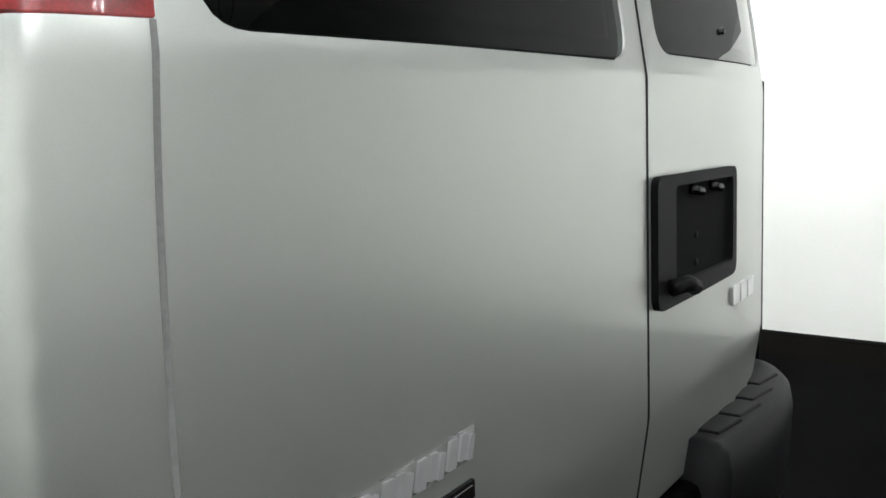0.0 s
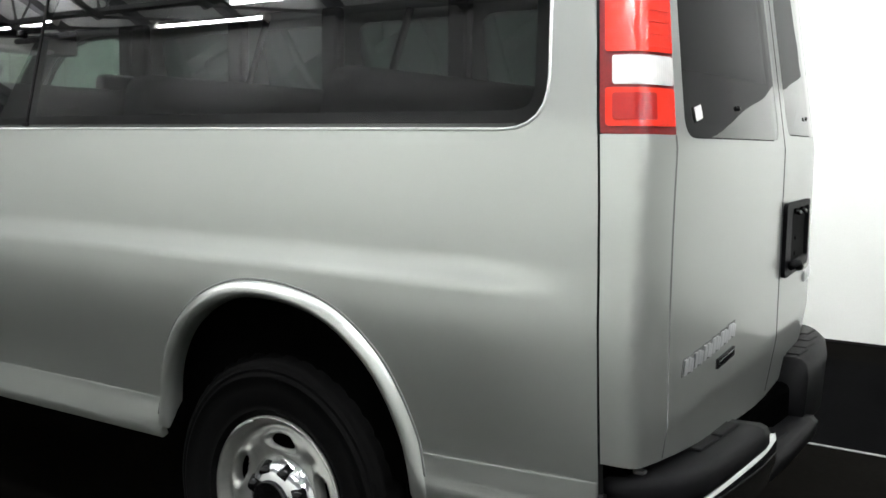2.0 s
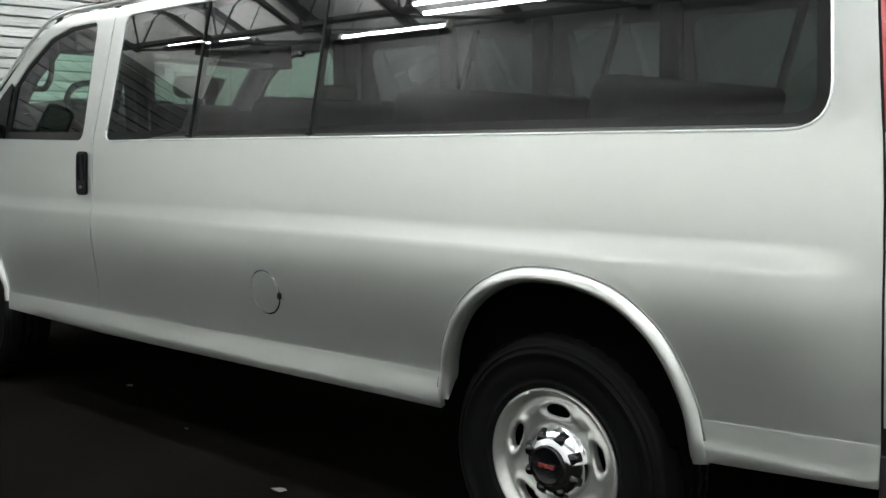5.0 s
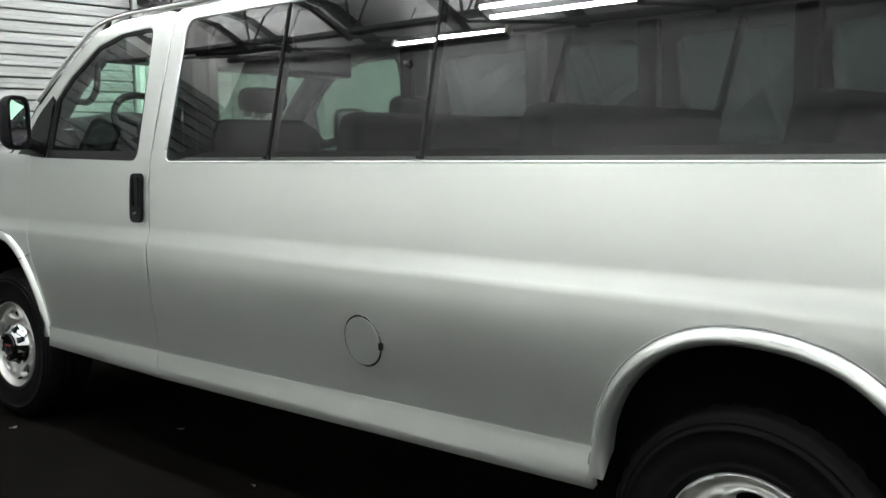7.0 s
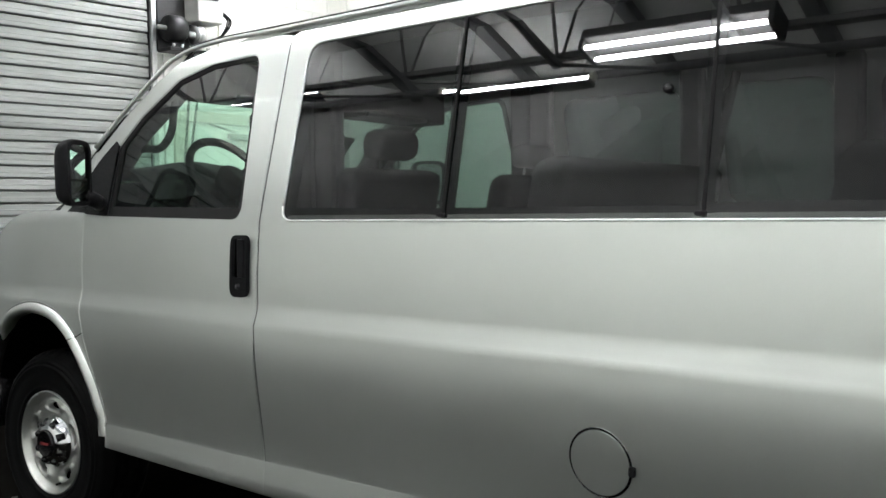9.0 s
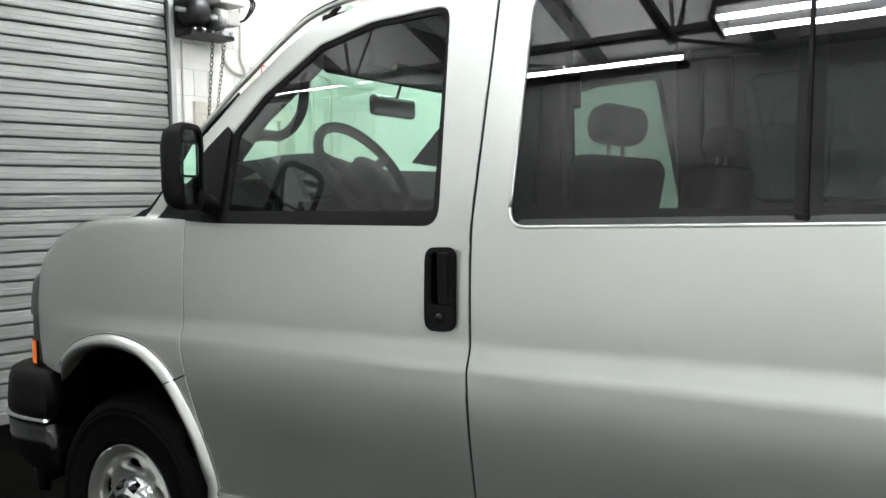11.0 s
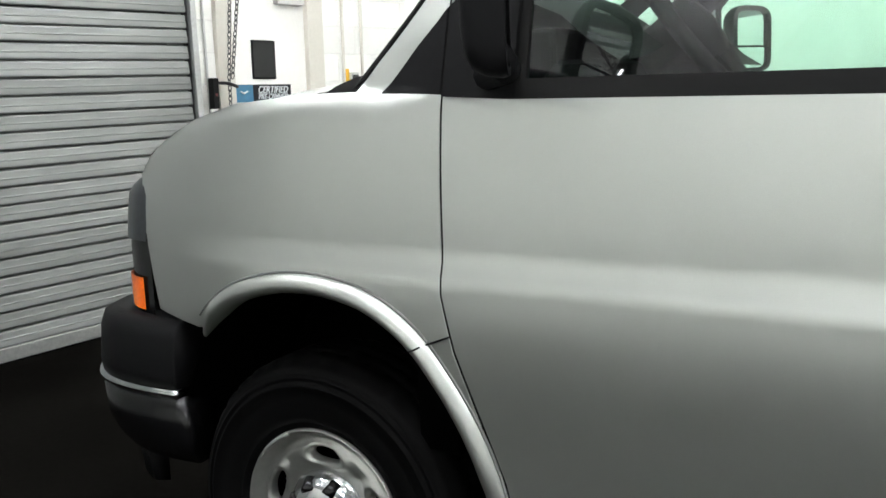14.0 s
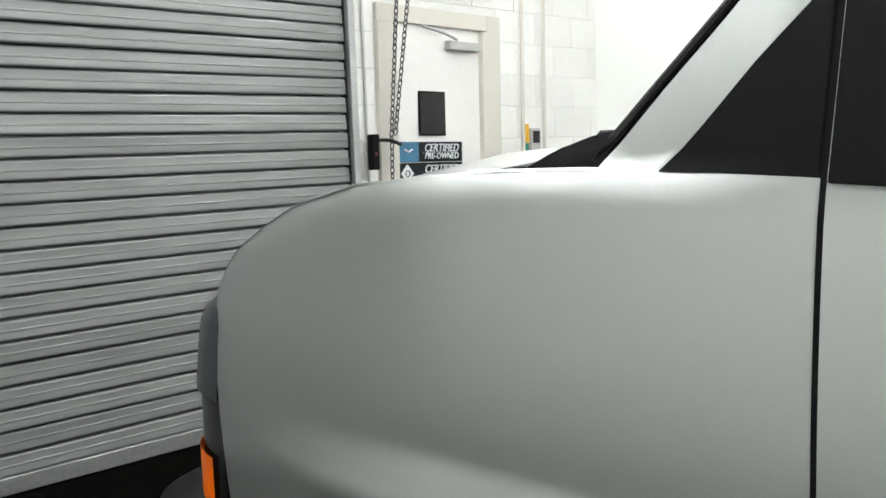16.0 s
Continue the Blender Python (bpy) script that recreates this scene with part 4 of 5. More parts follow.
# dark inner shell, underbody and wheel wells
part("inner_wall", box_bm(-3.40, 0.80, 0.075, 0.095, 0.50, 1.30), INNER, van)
part("inner_wall", box_bm(-3.40, 0.80, WIDE - 0.095, WIDE - 0.075, 0.50, 1.30), TRIM, van)
part("cabin_floor", box_bm(-3.55, 0.60, 0.10, WIDE - 0.10, 0.62, 0.68), TRIM, van)
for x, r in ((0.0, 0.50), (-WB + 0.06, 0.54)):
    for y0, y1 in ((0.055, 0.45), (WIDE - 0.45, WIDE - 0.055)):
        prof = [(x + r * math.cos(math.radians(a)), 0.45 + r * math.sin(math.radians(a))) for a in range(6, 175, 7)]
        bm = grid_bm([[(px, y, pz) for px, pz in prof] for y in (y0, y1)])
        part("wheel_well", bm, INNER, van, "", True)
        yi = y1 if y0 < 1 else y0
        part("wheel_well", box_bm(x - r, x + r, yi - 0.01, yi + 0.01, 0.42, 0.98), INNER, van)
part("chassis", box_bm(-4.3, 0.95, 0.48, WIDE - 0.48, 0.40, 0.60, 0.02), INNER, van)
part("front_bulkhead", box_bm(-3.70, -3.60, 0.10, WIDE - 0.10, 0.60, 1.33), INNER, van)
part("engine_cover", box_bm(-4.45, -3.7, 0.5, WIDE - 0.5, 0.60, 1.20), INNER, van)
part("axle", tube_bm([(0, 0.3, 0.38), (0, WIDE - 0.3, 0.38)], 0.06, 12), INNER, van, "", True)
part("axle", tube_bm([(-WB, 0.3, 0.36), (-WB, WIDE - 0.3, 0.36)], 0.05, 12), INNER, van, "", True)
for k in range(3):
    part("brake_line", tube_bm(smooth_path([(-0.44, 0.16, 0.66 + 0.02 * k), (-0.36, 0.15, 0.65 + 0.015 * k), (-0.30 + 0.01 * k, 0.15, 0.70), (-0.29 + 0.01 * k, 0.16, 0.78)], 5), 0.006, 6), GREY_PLASTIC, van, "thin steel line", True)

# fuel flap
FX, FZ = -1.247, 0.759
disc = [(FX + 0.077 * math.cos(2 * math.pi * k / 40), FZ + 0.077 * math.sin(2 * math.pi * k / 40)) for k in range(40)]
seam = [(FX + 0.082 * math.cos(2 * math.pi * k / 40), FZ + 0.082 * math.sin(2 * math.pi * k / 40)) for k in range(40)]
flap = skin("fuel_flap", disc, [], offset_side(-0.005), SILVER, van, "round silver fuel flap", 0.03, 0.006)
skin("flap_seam", seam, [disc], offset_side(-0.0012), GLOSS_BLACK, flap, "dark ring gap", 0.03, 0.002)
bright = [(FX + 0.0835 * math.cos(2 * math.pi * k / 40), FZ + 0.0835 * math.sin(2 * math.pi * k / 40)) for k in range(40)]
skin("flap_rim", bright, [seam], offset_side(-0.0022), CHROME, flap, "bright rim", 0.03, 0.002)
part("flap_catch", box_bm(FX + 0.078, FX + 0.094, side_y(FX, FZ) - 0.012, side_y(FX, FZ), FZ - 0.018, FZ + 0.006, 0.004), PLASTIC, flap)

# door handle
hx, hz = -2.568, 1.172
body = rounded([(hx - 0.043, hz - 0.098, 0.03), (hx + 0.043, hz - 0.098, 0.03), (hx + 0.043, hz + 0.098, 0.03), (hx - 0.043, hz + 0.098, 0.03)])
cup = rounded([(hx - 0.030, hz - 0.036, 0.012), (hx + 0.030, hz - 0.036, 0.012), (hx + 0.030, hz + 0.086, 0.012), (hx - 0.030, hz + 0.086, 0.012)])
handle = skin("door_handle", body, [cup], offset_side(-0.014), PLASTIC, front_door, "black plastic door handle", 0.03, 0.022, 0.012)
skin("handle_cup", ring(cup, -0.004), [], offset_side(-0.003), INNER, handle, "dark recess", 0.03, 0)
part("handle_grip", box_bm(hx + 0.002, hx + 0.0315, -0.0165, -0.006, hz - 0.0355, hz + 0.0855, 0.003, 2), PLASTIC, handle)
part("key_lock", lathe_bm([(0, -0.020), (0.008, -0.020), (0.0095, -0.012)], 16, (hx + 0.003, 0.0, hz - 0.064)), DARK_STEEL, handle, "dull steel key lock", True)

# door mirror: tall black housing with two mirror panes facing the rear
MX, MY0, MY1, MZ0, MZ1 = -3.315, -0.205, -0.062, 1.372, 1.605


def mirror_head(sgn):
    def my(y):
        return y if not sgn else WIDE - y + 0.55 * (MY1 - y)
    rows = []
    for k, (dx, s) in enumerate(((0.0, 1.0), (-0.010, 1.03), (-0.035, 1.0), (-0.056, 0.9), (-0.068, 0.7), (-0.075, 0.35))):
        cy, cz = (MY0 + MY1) / 2, (MZ0 + MZ1) / 2
        out = rounded([(MY0, MZ0, 0.05), (MY1, MZ0, 0.05), (MY1, MZ1, 0.05), (MY0, MZ1, 0.05)], 5)
        rows.append([(MX + dx, my(cy + (p[0] - cy) * s), cz + (p[1] - cz) * s) for p in out])
    bm = grid_bm(rows, True)
    bm.verts.ensure_lookup_table()
    n = len(rows[0])
    bm.faces.new([bm.verts[len(bm.verts) - n + k] for k in range(n)])
    head = part("door_mirror", bm, PLASTIC, van, "tall black towing mirror", True)
    rim = rounded([(MY0, MZ0, 0.05), (MY1, MZ0, 0.05), (MY1, MZ1, 0.05), (MY0, MZ1, 0.05)], 5)

    def face(dx):
        return lambda u, v: (MX + dx, my(u), v)
    skin("mirror_bezel", rim, [ring(rim, 0.014)], face(0.001), PLASTIC, head, "", 0.04, 0)
    skin("mirror_pane", rounded([(MY0 + 0.016, MZ0 + 0.095, 0.012), (MY1 - 0.016, MZ0 + 0.095, 0.012), (MY1 - 0.016, MZ1 - 0.016, 0.035), (MY0 + 0.016, MZ1 - 0.016, 0.035)]), [], face(-0.008), MIRROR, head, "flat mirror pane", 0.05, 0)
    skin("mirror_pane", rounded([(MY0 + 0.016, MZ0 + 0.016, 0.035), (MY1 - 0.016, MZ0 + 0.016, 0.035), (MY1 - 0.016, MZ0 + 0.088, 0.012), (MY0 + 0.016, MZ0 + 0.088, 0.012)]), [], face(-0.006), MIRROR, head, "wide-angle mirror pane", 0.05, 0)
    part("mirror_backing", box_bm(MX - 0.03, MX - 0.012, *sorted((my(MY0 + 0.01), my(MY1 - 0.01))), MZ0 + 0.012, MZ1 - 0.012), SEAL, head)
    # the head is turned towards the driver
    turn = math.radians(-28 if sgn else 28)
    pivot = Vector((MX - 0.02, my((MY0 + MY1) / 2), 0))
    for ob in (head, *head.children):
        for v in ob.data.vertices:
            p = Vector(v.co) - pivot
            v.co = pivot + Vector((p.x * math.cos(turn) - p.y * math.sin(turn), p.x * math.sin(turn) + p.y * math.cos(turn), p.z))
    a = [(MX - 0.05, my(MY1 - 0.02), MZ0 + 0.035), (MX - 0.07, my(MY1 + 0.04), MZ0 + 0.015), (MX - 0.14, my(0.03), MZ0 + 0.005)]
    part("mirror_arm", tube_bm(a, 0.028, 10), PLASTIC, head, "", True)


mirror_head(0)
mirror_head(1)


# ---- rear end: plan curve from the driver's corner to the far corner
REAR_PLAN = [(0.893, 0.012), (0.920, 0.017), (0.948, 0.024), (0.966, 0.031), (0.976, 0.039), (0.982, 0.051), (0.988, 0.075), (0.995, 0.11), (1.000, 0.15), (1.005, 0.25), (1.004, 0.5), (0.985, 0.8), (0.965, 0.985), (0.945, 1.2), (0.915, 1.45), (0.88, 1.62), (0.845, 1.72), (0.79, 1.80), (0.72, 1.87), (0.66, 1.90)]
RP = smooth_path([(x, y, 0) for x, y in REAR_PLAN], 6)
RL = [0.0]
for a, b in zip(RP, RP[1:]):
    RL.append(RL[-1] + (b - a).length)


def rear(s, z):
    """A place on the tail: s metres round from the driver's side seam."""
    i = 0
    while i < len(RL) - 2 and RL[i + 1] < s:
        i += 1
    t = (s - RL[i]) / (RL[i + 1] - RL[i])
    p = RP[i] + (RP[i + 1] - RP[i]) * t
    lean = 0.16 * max(0.0, z - 1.28) + 0.5 * max(0.0, z - 1.86) ** 2
    low = 0.72 + 0.045 * sm(s / 0.7) + 0.02 * sm((s - 0.9) / 0.5) - z
    tuck = 0.16 * max(0.0, low) * sm((s - 0.02) / 0.2)
    dy = (side_y(0.893, max(z, 0.66)) - 0.012) * (1 - sm(s / 0.5))
    dx = (lerp_table(SEAM, z) - 0.893 + lean) * (1 - sm(s / 0.12))
    return (p.x + dx - lean - tuck, p.y + dy, z)


def rear_s(y):
    return lerp_table([(p.y, l) for p, l in zip(RP, RL)], y)


SD0, SM, SD1, SEND = rear_s(0.140), rear_s(0.985), rear_s(1.74), RL[-1]
skin("corner_pillar", [(0.003, 0.665), (SD0 - 0.006, 0.655), (SD0 - 0.006, 1.306), (0.003, 1.306)], [], rear, SILVER, van, "silver rear corner panel", 0.03, 0.012, 0.02)
skin("corner_pillar", [(0.003, 1.86), (SD0 - 0.004, 1.86), (SD0 - 0.004, 2.0), (0.003, 1.93)], [], rear, SILVER, van, "", 0.03, 0.012, 0.02)
# tail lamp
lamp_box = skin("tail_lamp", [(0.004, 1.309), (SD0 - 0.004, 1.309), (SD0 - 0.004, 1.857), (0.004, 1.857)], [], rear, RED_DARK, van, "tall red tail lamp with a clear band", 0.03, 0.03, 0.02)


def rear_off(d):
    def f(s, z):
        a = Vector(rear(s + 0.003, z)) - Vector(rear(max(s - 0.003, 0), z))
        n = Vector((a.y, -a.x, 0)).normalized()
        return tuple(Vector(rear(s, z)) + n * d)
    return f


for nm, z0, z1, s0, s1, mt, lb in (("lens", 1.465, 1.85, 0.016, SD0 - 0.012, RED_LENS, "red upper lens"), ("clear_lens", 1.402, 1.457, 0.03, SD0 - 0.014, CLEAR_LENS, "clear reversing lens"),
                                   ("lens", 1.323, 1.395, 0.016, SD0 - 0.012, RED_LENS, "red lower lens"), ("reflector", 1.335, 1.385, 0.03, 0.115, RED_MID, "dark red reflector")):
    skin(nm, rounded([(s0, z0, 0.006), (s1, z0, 0.006), (s1, z1, 0.006), (s0, z1, 0.006)]), [], rear_off(0.005 if nm != "reflector" else 0.008), mt, lamp_box, lb, 0.03, 0.004, 0.02)

for k in range(16):
    z0 = 1.475 + 0.0235 * k
    skin("lens_rib", [(0.03, z0), (SD0 - 0.02, z0), (SD0 - 0.02, z0 + 0.012), (0.03, z0 + 0.012)], [], rear_off(0.0075), RED_LENS, lamp_box, "", 0.05, 0.003, 0.05)
for k in range(9):
    u0 = 0.118 + 0.0075 * k
    if u0 < SD0 - 0.02:
        skin("lens_rib", [(u0, 1.406), (u0 + 0.004, 1.406), (u0 + 0.004, 1.453), (u0, 1.453)], [], rear_off(0.0075), CLEAR_LENS, lamp_box, "", 0.05, 0.003, 0.05)

for s0, s1, name in ((SD0, SM - 0.003, "rear_door"), (SM + 0.003, SD1, "rear_door")):
    hole = rounded([(s0 + 0.038 if s0 < 0.5 else s0 + 0.055, 1.301 if s0 < 0.5 else 1.318, 0.05), (s1 - 0.055 if s0 < 0.5 else s1 - 0.10, 1.301 if s0 < 0.5 else 1.318, 0.05), (s1 - 0.055 if s0 < 0.5 else s1 - 0.10, 1.84, 0.05), (s0 + 0.038 if s0 < 0.5 else s0 + 0.055, 1.84, 0.05)])
    low0, low1 = (0.655, 0.60) if s0 < 0.5 else (0.60, 0.64)
    rd = skin(name, [(s0, low0), (s1, low1), (s1, 1.95), (s0, 1.95)], [hole], rear, SILVER, van, "silver rear door with a tinted window", 0.022, 0.012, 0.02)
    skin("window_surround", hole, [ring(hole, 0.03)], rear_off(-0.012), SEAL, rd, "", 0.06, 0.004)
    g = skin("rear_window", ring(hole, 0.003), [], rear_off(-0.002), REAR_GLASS, rd, "dark tinted rear window", 0.06, 0)
    ks = s0 + (0.374 if s0 < 0.5 else 0.378)
    P = Vector(rear(ks, 1.372))
    bm = lathe_bm([(0, -0.005), (0.005, -0.005), (0.0065, 0.0)], 14)
    bmesh.ops.rotate(bm, verts=bm.verts, matrix=Matrix.Rotation(math.radians(90), 3, "Z"))
    bmesh.ops.translate(bm, verts=bm.verts, vec=P)
    part("window_stud", bm, GLOSS_BLACK, rd, "", True)
    if s0 < 0.5:
        left_rear_door = rd
    else:
        right_rear_door = rd
# dark strips laid over the rear door seams draw the shade in them
skin("gap_backing", [(SD0 - 0.0065, 0.66), (SD0 - 0.0005, 0.66), (SD0 - 0.0005, 1.306), (SD0 - 0.0065, 1.306)], [], rear_off(0.0006), SEAM_SHADE, van, "dark strip standing in for the shaded seam beside the rear door", 0.05, 0.001)
skin("gap_backing", [(SM - 0.0035, 0.62), (SM + 0.0035, 0.62), (SM + 0.0035, 1.94), (SM - 0.0035, 1.94)], [], rear_off(0.0006), SEAL, van, "", 0.05, 0.001)
# the far corner
skin("corner_pillar", [(SD1 + 0.005, 0.66), (SEND, 0.66), (SEND, 1.95), (SD1 + 0.005, 1.95)], [], rear, SILVER, van, "", 0.05, 0.012)
st = rear_s(0.25)
skin("window_label", [(st + a * 0.97 - b * 0.28, 1.353 + b * 0.96 + a * 0.22) for a, b in ((-0.019, -0.014), (0.018, -0.014), (0.019, 0.014), (-0.019, 0.015))], [], rear_off(0.002), PAPER, left_rear_door, "small white paper label", 0.03, 0.001)
skin("inner_tail", [(0.0, 0.62), (SEND - 0.01, 0.62), (SEND - 0.01, 1.30), (0.0, 1.30)], [], rear_off(-0.03), INNER, van, "", 0.08, 0)

# bright badge of slanted plain blocks and a small plate, and a far badge
b0, b1 = rear_s(0.192), rear_s(0.502)
for k in range(6):
    w = (b1 - b0) / 6
    s0, zz = b0 + k * w, 0.842 + 0.034 * k / 5
    # larger dark block behind each badge block stands in for its shadow
    edge_line = [(s0 + w * u + 0.008 * v, zz - 0.022 + 0.032 * v + 0.004 * u) for u, v in ((0.0, -0.08), (0.94, -0.08), (0.94, 1.08), (0.0, 1.08))]
    skin("badge_edge", edge_line, [], rear_off(0.002), SEAM_SHADE, left_rear_door, "dark backing drawn as the shadow edge of the badge blocks", 0.02, 0.002, 0.01)
    for u0, u1, low, high in ((0.04, 0.34, 0.0, 1.0), (0.42, 0.66, 0.12, 1.0), (0.72, 0.90, 0.0, 0.86)):
        blk = [(s0 + w * u + 0.008 * v, zz - 0.022 + 0.032 * v + 0.004 * u) for u, v in ((u0, low), (u1, low), (u1, high), (u0, high))]
        skin("badge_block", rounded([(u, v, 0.002) for u, v in blk], 2), [], rear_off(0.006), BADGE, left_rear_door, "slanted bright metal badge block", 0.02, 0.006, 0.01)
skin("badge_plate", [(b0 + 0.195, 0.800), (b1 - 0.002, 0.813), (b1 - 0.002, 0.833), (b0 + 0.195, 0.821)], [], rear_off(0.006), GLOSS_BLACK, left_rear_door, "small dark badge plate", 0.03, 0.006)
skin("badge_bar", [(b0 + 0.202, 0.8075), (b1 - 0.008, 0.8195), (b1 - 0.008, 0.828), (b0 + 0.202, 0.816)], [], rear_off(0.0075), CHROME, left_rear_door, "", 0.03, 0.001)
g0 = rear_s(1.345)
for k in range(3):
    skin("badge_block", rounded([(g0 + 0.03 + 0.052 * k, 0.878, 0.004), (g0 + 0.03 + 0.052 * k + 0.043, 0.880, 0.004), (g0 + 0.03 + 0.052 * k + 0.043, 0.915, 0.004), (g0 + 0.03 + 0.052 * k, 0.913, 0.004)], 2), [], rear_off(0.006), BADGE, right_rear_door, "chrome badge block", 0.03, 0.010, 0.02)

# number plate recess on the far rear door
L0, L1 = rear_s(0.985), rear_s(1.372)
rim_o = rounded([(L0 + 0.012, 0.930, 0.025), (L1, 0.942, 0.025), (L1, 1.135, 0.02), (L0 + 0.012, 1.135, 0.02)])
rim_i = rounded([(L0 + 0.085, 0.965, 0.015), (L1 - 0.022, 0.967, 0.015), (L1 - 0.022, 1.118, 0.012), (L0 + 0.085, 1.118, 0.012)])
recess = skin("plate_recess", rim_o, [rim_i], rear_off(0.012), PLASTIC, right_rear_door, "black plastic plate recess with a handle", 0.03, 0.03, 0.02)
skin("recess_floor", ring(rim_i, -0.004), [], rear_off(0.001), TRIM, recess, "", 0.04, 0)
part("release_handle", tube_bm([rear_off(0.02)(L0 + 0.05, 0.965), rear_off(0.03)(L0 + 0.085, 0.968), rear_off(0.03)(L0 + 0.115, 0.958)], 0.014, 8), PLASTIC, recess, "", True)
for q in (0.35, 0.6):
    ss = L0 + (L1 - L0) * q + 0.03
    part("plate_lamp", tube_bm([rear_off(0.004)(ss, 1.108), rear_off(0.012)(ss + 0.03, 1.102)], 0.008, 8), GLOSS_BLACK, recess, "", True)
for zz in (1.03, 0.985):
    part("screw", tube_bm([rear_off(0.001)(L0 + 0.2, zz), rear_off(0.004)(L0 + 0.2, zz)], 0.006, 8), SEAL, recess)


# ---- bumpers: a profile swept along a plan line
def swept(plan, profile, closed_ends=True, n=6):
    """profile: (outwards, z) pairs round the bar; plan: its line seen from above, outwards on the right of its run."""
    path = smooth_path([(x, y, 0) for x, y in plan], n)
    rows = []
    for i, p in enumerate(path):
        d = (path[min(i + 1, len(path) - 1)] - path[max(i - 1, 0)]).normalized()
        o = Vector((d.y, -d.x, 0))
        rows.append([(p.x + o.x * a, p.y + o.y * a, z) for a, z in profile])
    bm = grid_bm(rows, True)
    bm.verts.ensure_lookup_table()
    k = len(profile)
    bm.faces.new([bm.verts[j] for j in range(k)])
    bm.faces.new([bm.verts[len(bm.verts) - k + j] for j in range(k)])
    return bm


rear_bumper = part("rear_bumper", swept([(0.915, 0.118), (0.935, 0.114), (0.962, 0.132), (0.985, 0.19), (0.997, 0.31), (0.997, 0.60)],
                   [(-0.10, 0.630), (0.050, 0.637), (0.066, 0.631), (0.073, 0.616), (0.073, 0.590), (0.066, 0.576), (0.04, 0.572), (-0.10, 0.574)]), PLASTIC, van, "black step bumper over a chrome bar", True)
pad2 = [(0.955, 1.20), (0.945, 1.38), (0.925, 1.54), (0.885, 1.68), (0.82, 1.78), (0.72, 1.83)]
part("step_pad", swept(pad2, [(-0.14, 0.668), (0.00, 0.676), (0.022, 0.672), (0.038, 0.656), (0.044, 0.62), (0.034, 0.47), (0.01, 0.46), (-0.14, 0.46)]), PLASTIC, rear_bumper, "black step pad with ribs", True)
for q in range(4):
    for h in (0, 1):
        x0 = 0.855 + 0.056 * h - 0.004 * q - 0.006 * q * q
        part("tread_pad", box_bm(x0, x0 + 0.050, 1.245 + 0.115 * q, 1.350 + 0.115 * q, 0.666, 0.680 - 0.003 * (1 - h), 0.004), PLASTIC, rear_bumper)
for q in range(2):
    for h in (0, 1):
        part("tread_pad", box_bm(0.895 + 0.062 * h, 0.950 + 0.062 * h, 0.30 + 0.13 * q, 0.42 + 0.13 * q, 0.632, 0.6415, 0.004), PLASTIC, rear_bumper)
        part("tread_pad", box_bm(0.885 + 0.062 * h, 0.940 + 0.062 * h, 0.78 + 0.13 * q, 0.90 + 0.13 * q, 0.498, 0.510, 0.004), PLASTIC, rear_bumper)
part("step_well", swept([(0.965, 0.58), (0.965, 0.9), (0.95, 1.24)], [(-0.12, 0.50), (0.06, 0.505), (0.075, 0.49), (0.07, 0.45), (-0.12, 0.45)]), PLASTIC, rear_bumper, "", True)
part("chrome_bar", swept([(0.955, 0.135), (0.980, 0.19), (0.990, 0.31), (0.990, 0.60), (0.975, 0.76)], [(0.0, 0.573), (0.060, 0.571), (0.068, 0.556), (0.068, 0.50), (0.058, 0.45), (0.035, 0.42), (0.0, 0.41)]), CHROME, rear_bumper, "chrome bumper face", True)
part("bumper_end", swept([(0.90, 0.095), (0.925, 0.095), (0.95, 0.115)], [(-0.03, 0.548), (0.03, 0.548), (0.035, 0.52), (0.03, 0.40), (-0.03, 0.40)]), PLASTIC, rear_bumper, "", True)
part("bumper_filler", box_bm(0.66, 0.93, 0.12, 1.64, 0.44, 0.60, 0.01), INNER, rear_bumper)
part("guide_stud", box_bm(0.952, 0.976, 0.078, 0.102, 0.636, 0.645, 0.004), CHAIN, rear_bumper, "small pale buffer")
part("tow_hook", box_bm(0.905, 0.918, 0.02, 0.04, 0.50, 0.60, 0.003), DARK_STEEL, rear_bumper)

FRONT_PLAN = [(-4.40, 0.045), (-4.515, 0.035), (-4.65, 0.05), (-4.76, 0.10), (-4.835, 0.19), (-4.88, 0.36), (-4.905, 0.65), (-4.91, 0.96)]
FULL_FRONT = FRONT_PLAN + [(x, WIDE - y) for x, y in reversed(FRONT_PLAN[:-1])]
FULL_FRONT = list(reversed(FULL_FRONT))
front_bumper = part("front_bumper", swept(FULL_FRONT, [(-0.10, 0.810), (-0.02, 0.815), (0.008, 0.802), (0.02, 0.770), (0.028, 0.680), (0.026, 0.652), (-0.10, 0.652)]), PLASTIC, van, "black front bumper with a chrome strip", True)
part("chrome_strip", swept(FULL_FRONT, [(-0.02, 0.651), (0.033, 0.649), (0.036, 0.638), (0.030, 0.628), (-0.02, 0.628)]), CHROME, front_bumper, "chrome strip", True)
part("lower_bumper", swept(FULL_FRONT, [(-0.10, 0.627), (0.026, 0.627), (0.022, 0.540), (0.0, 0.480), (-0.03, 0.440), (-0.10, 0.440)]), GLOSS_BLACK, front_bumper, "dark lower bumper", True)
part("air_dam", swept(FULL_FRONT[2:-2], [(-0.10, 0.438), (-0.05, 0.438), (-0.06, 0.340), (-0.10, 0.330)]), PLASTIC, front_bumper, "", True)

# headlamps wrap round the corner; plain dark grille between them
NOSE = [(-4.545, 0.090), (-4.625, 0.110), (-4.695, 0.15), (-4.745, 0.23), (-4.78, 0.38), (-4.795, 0.60)]


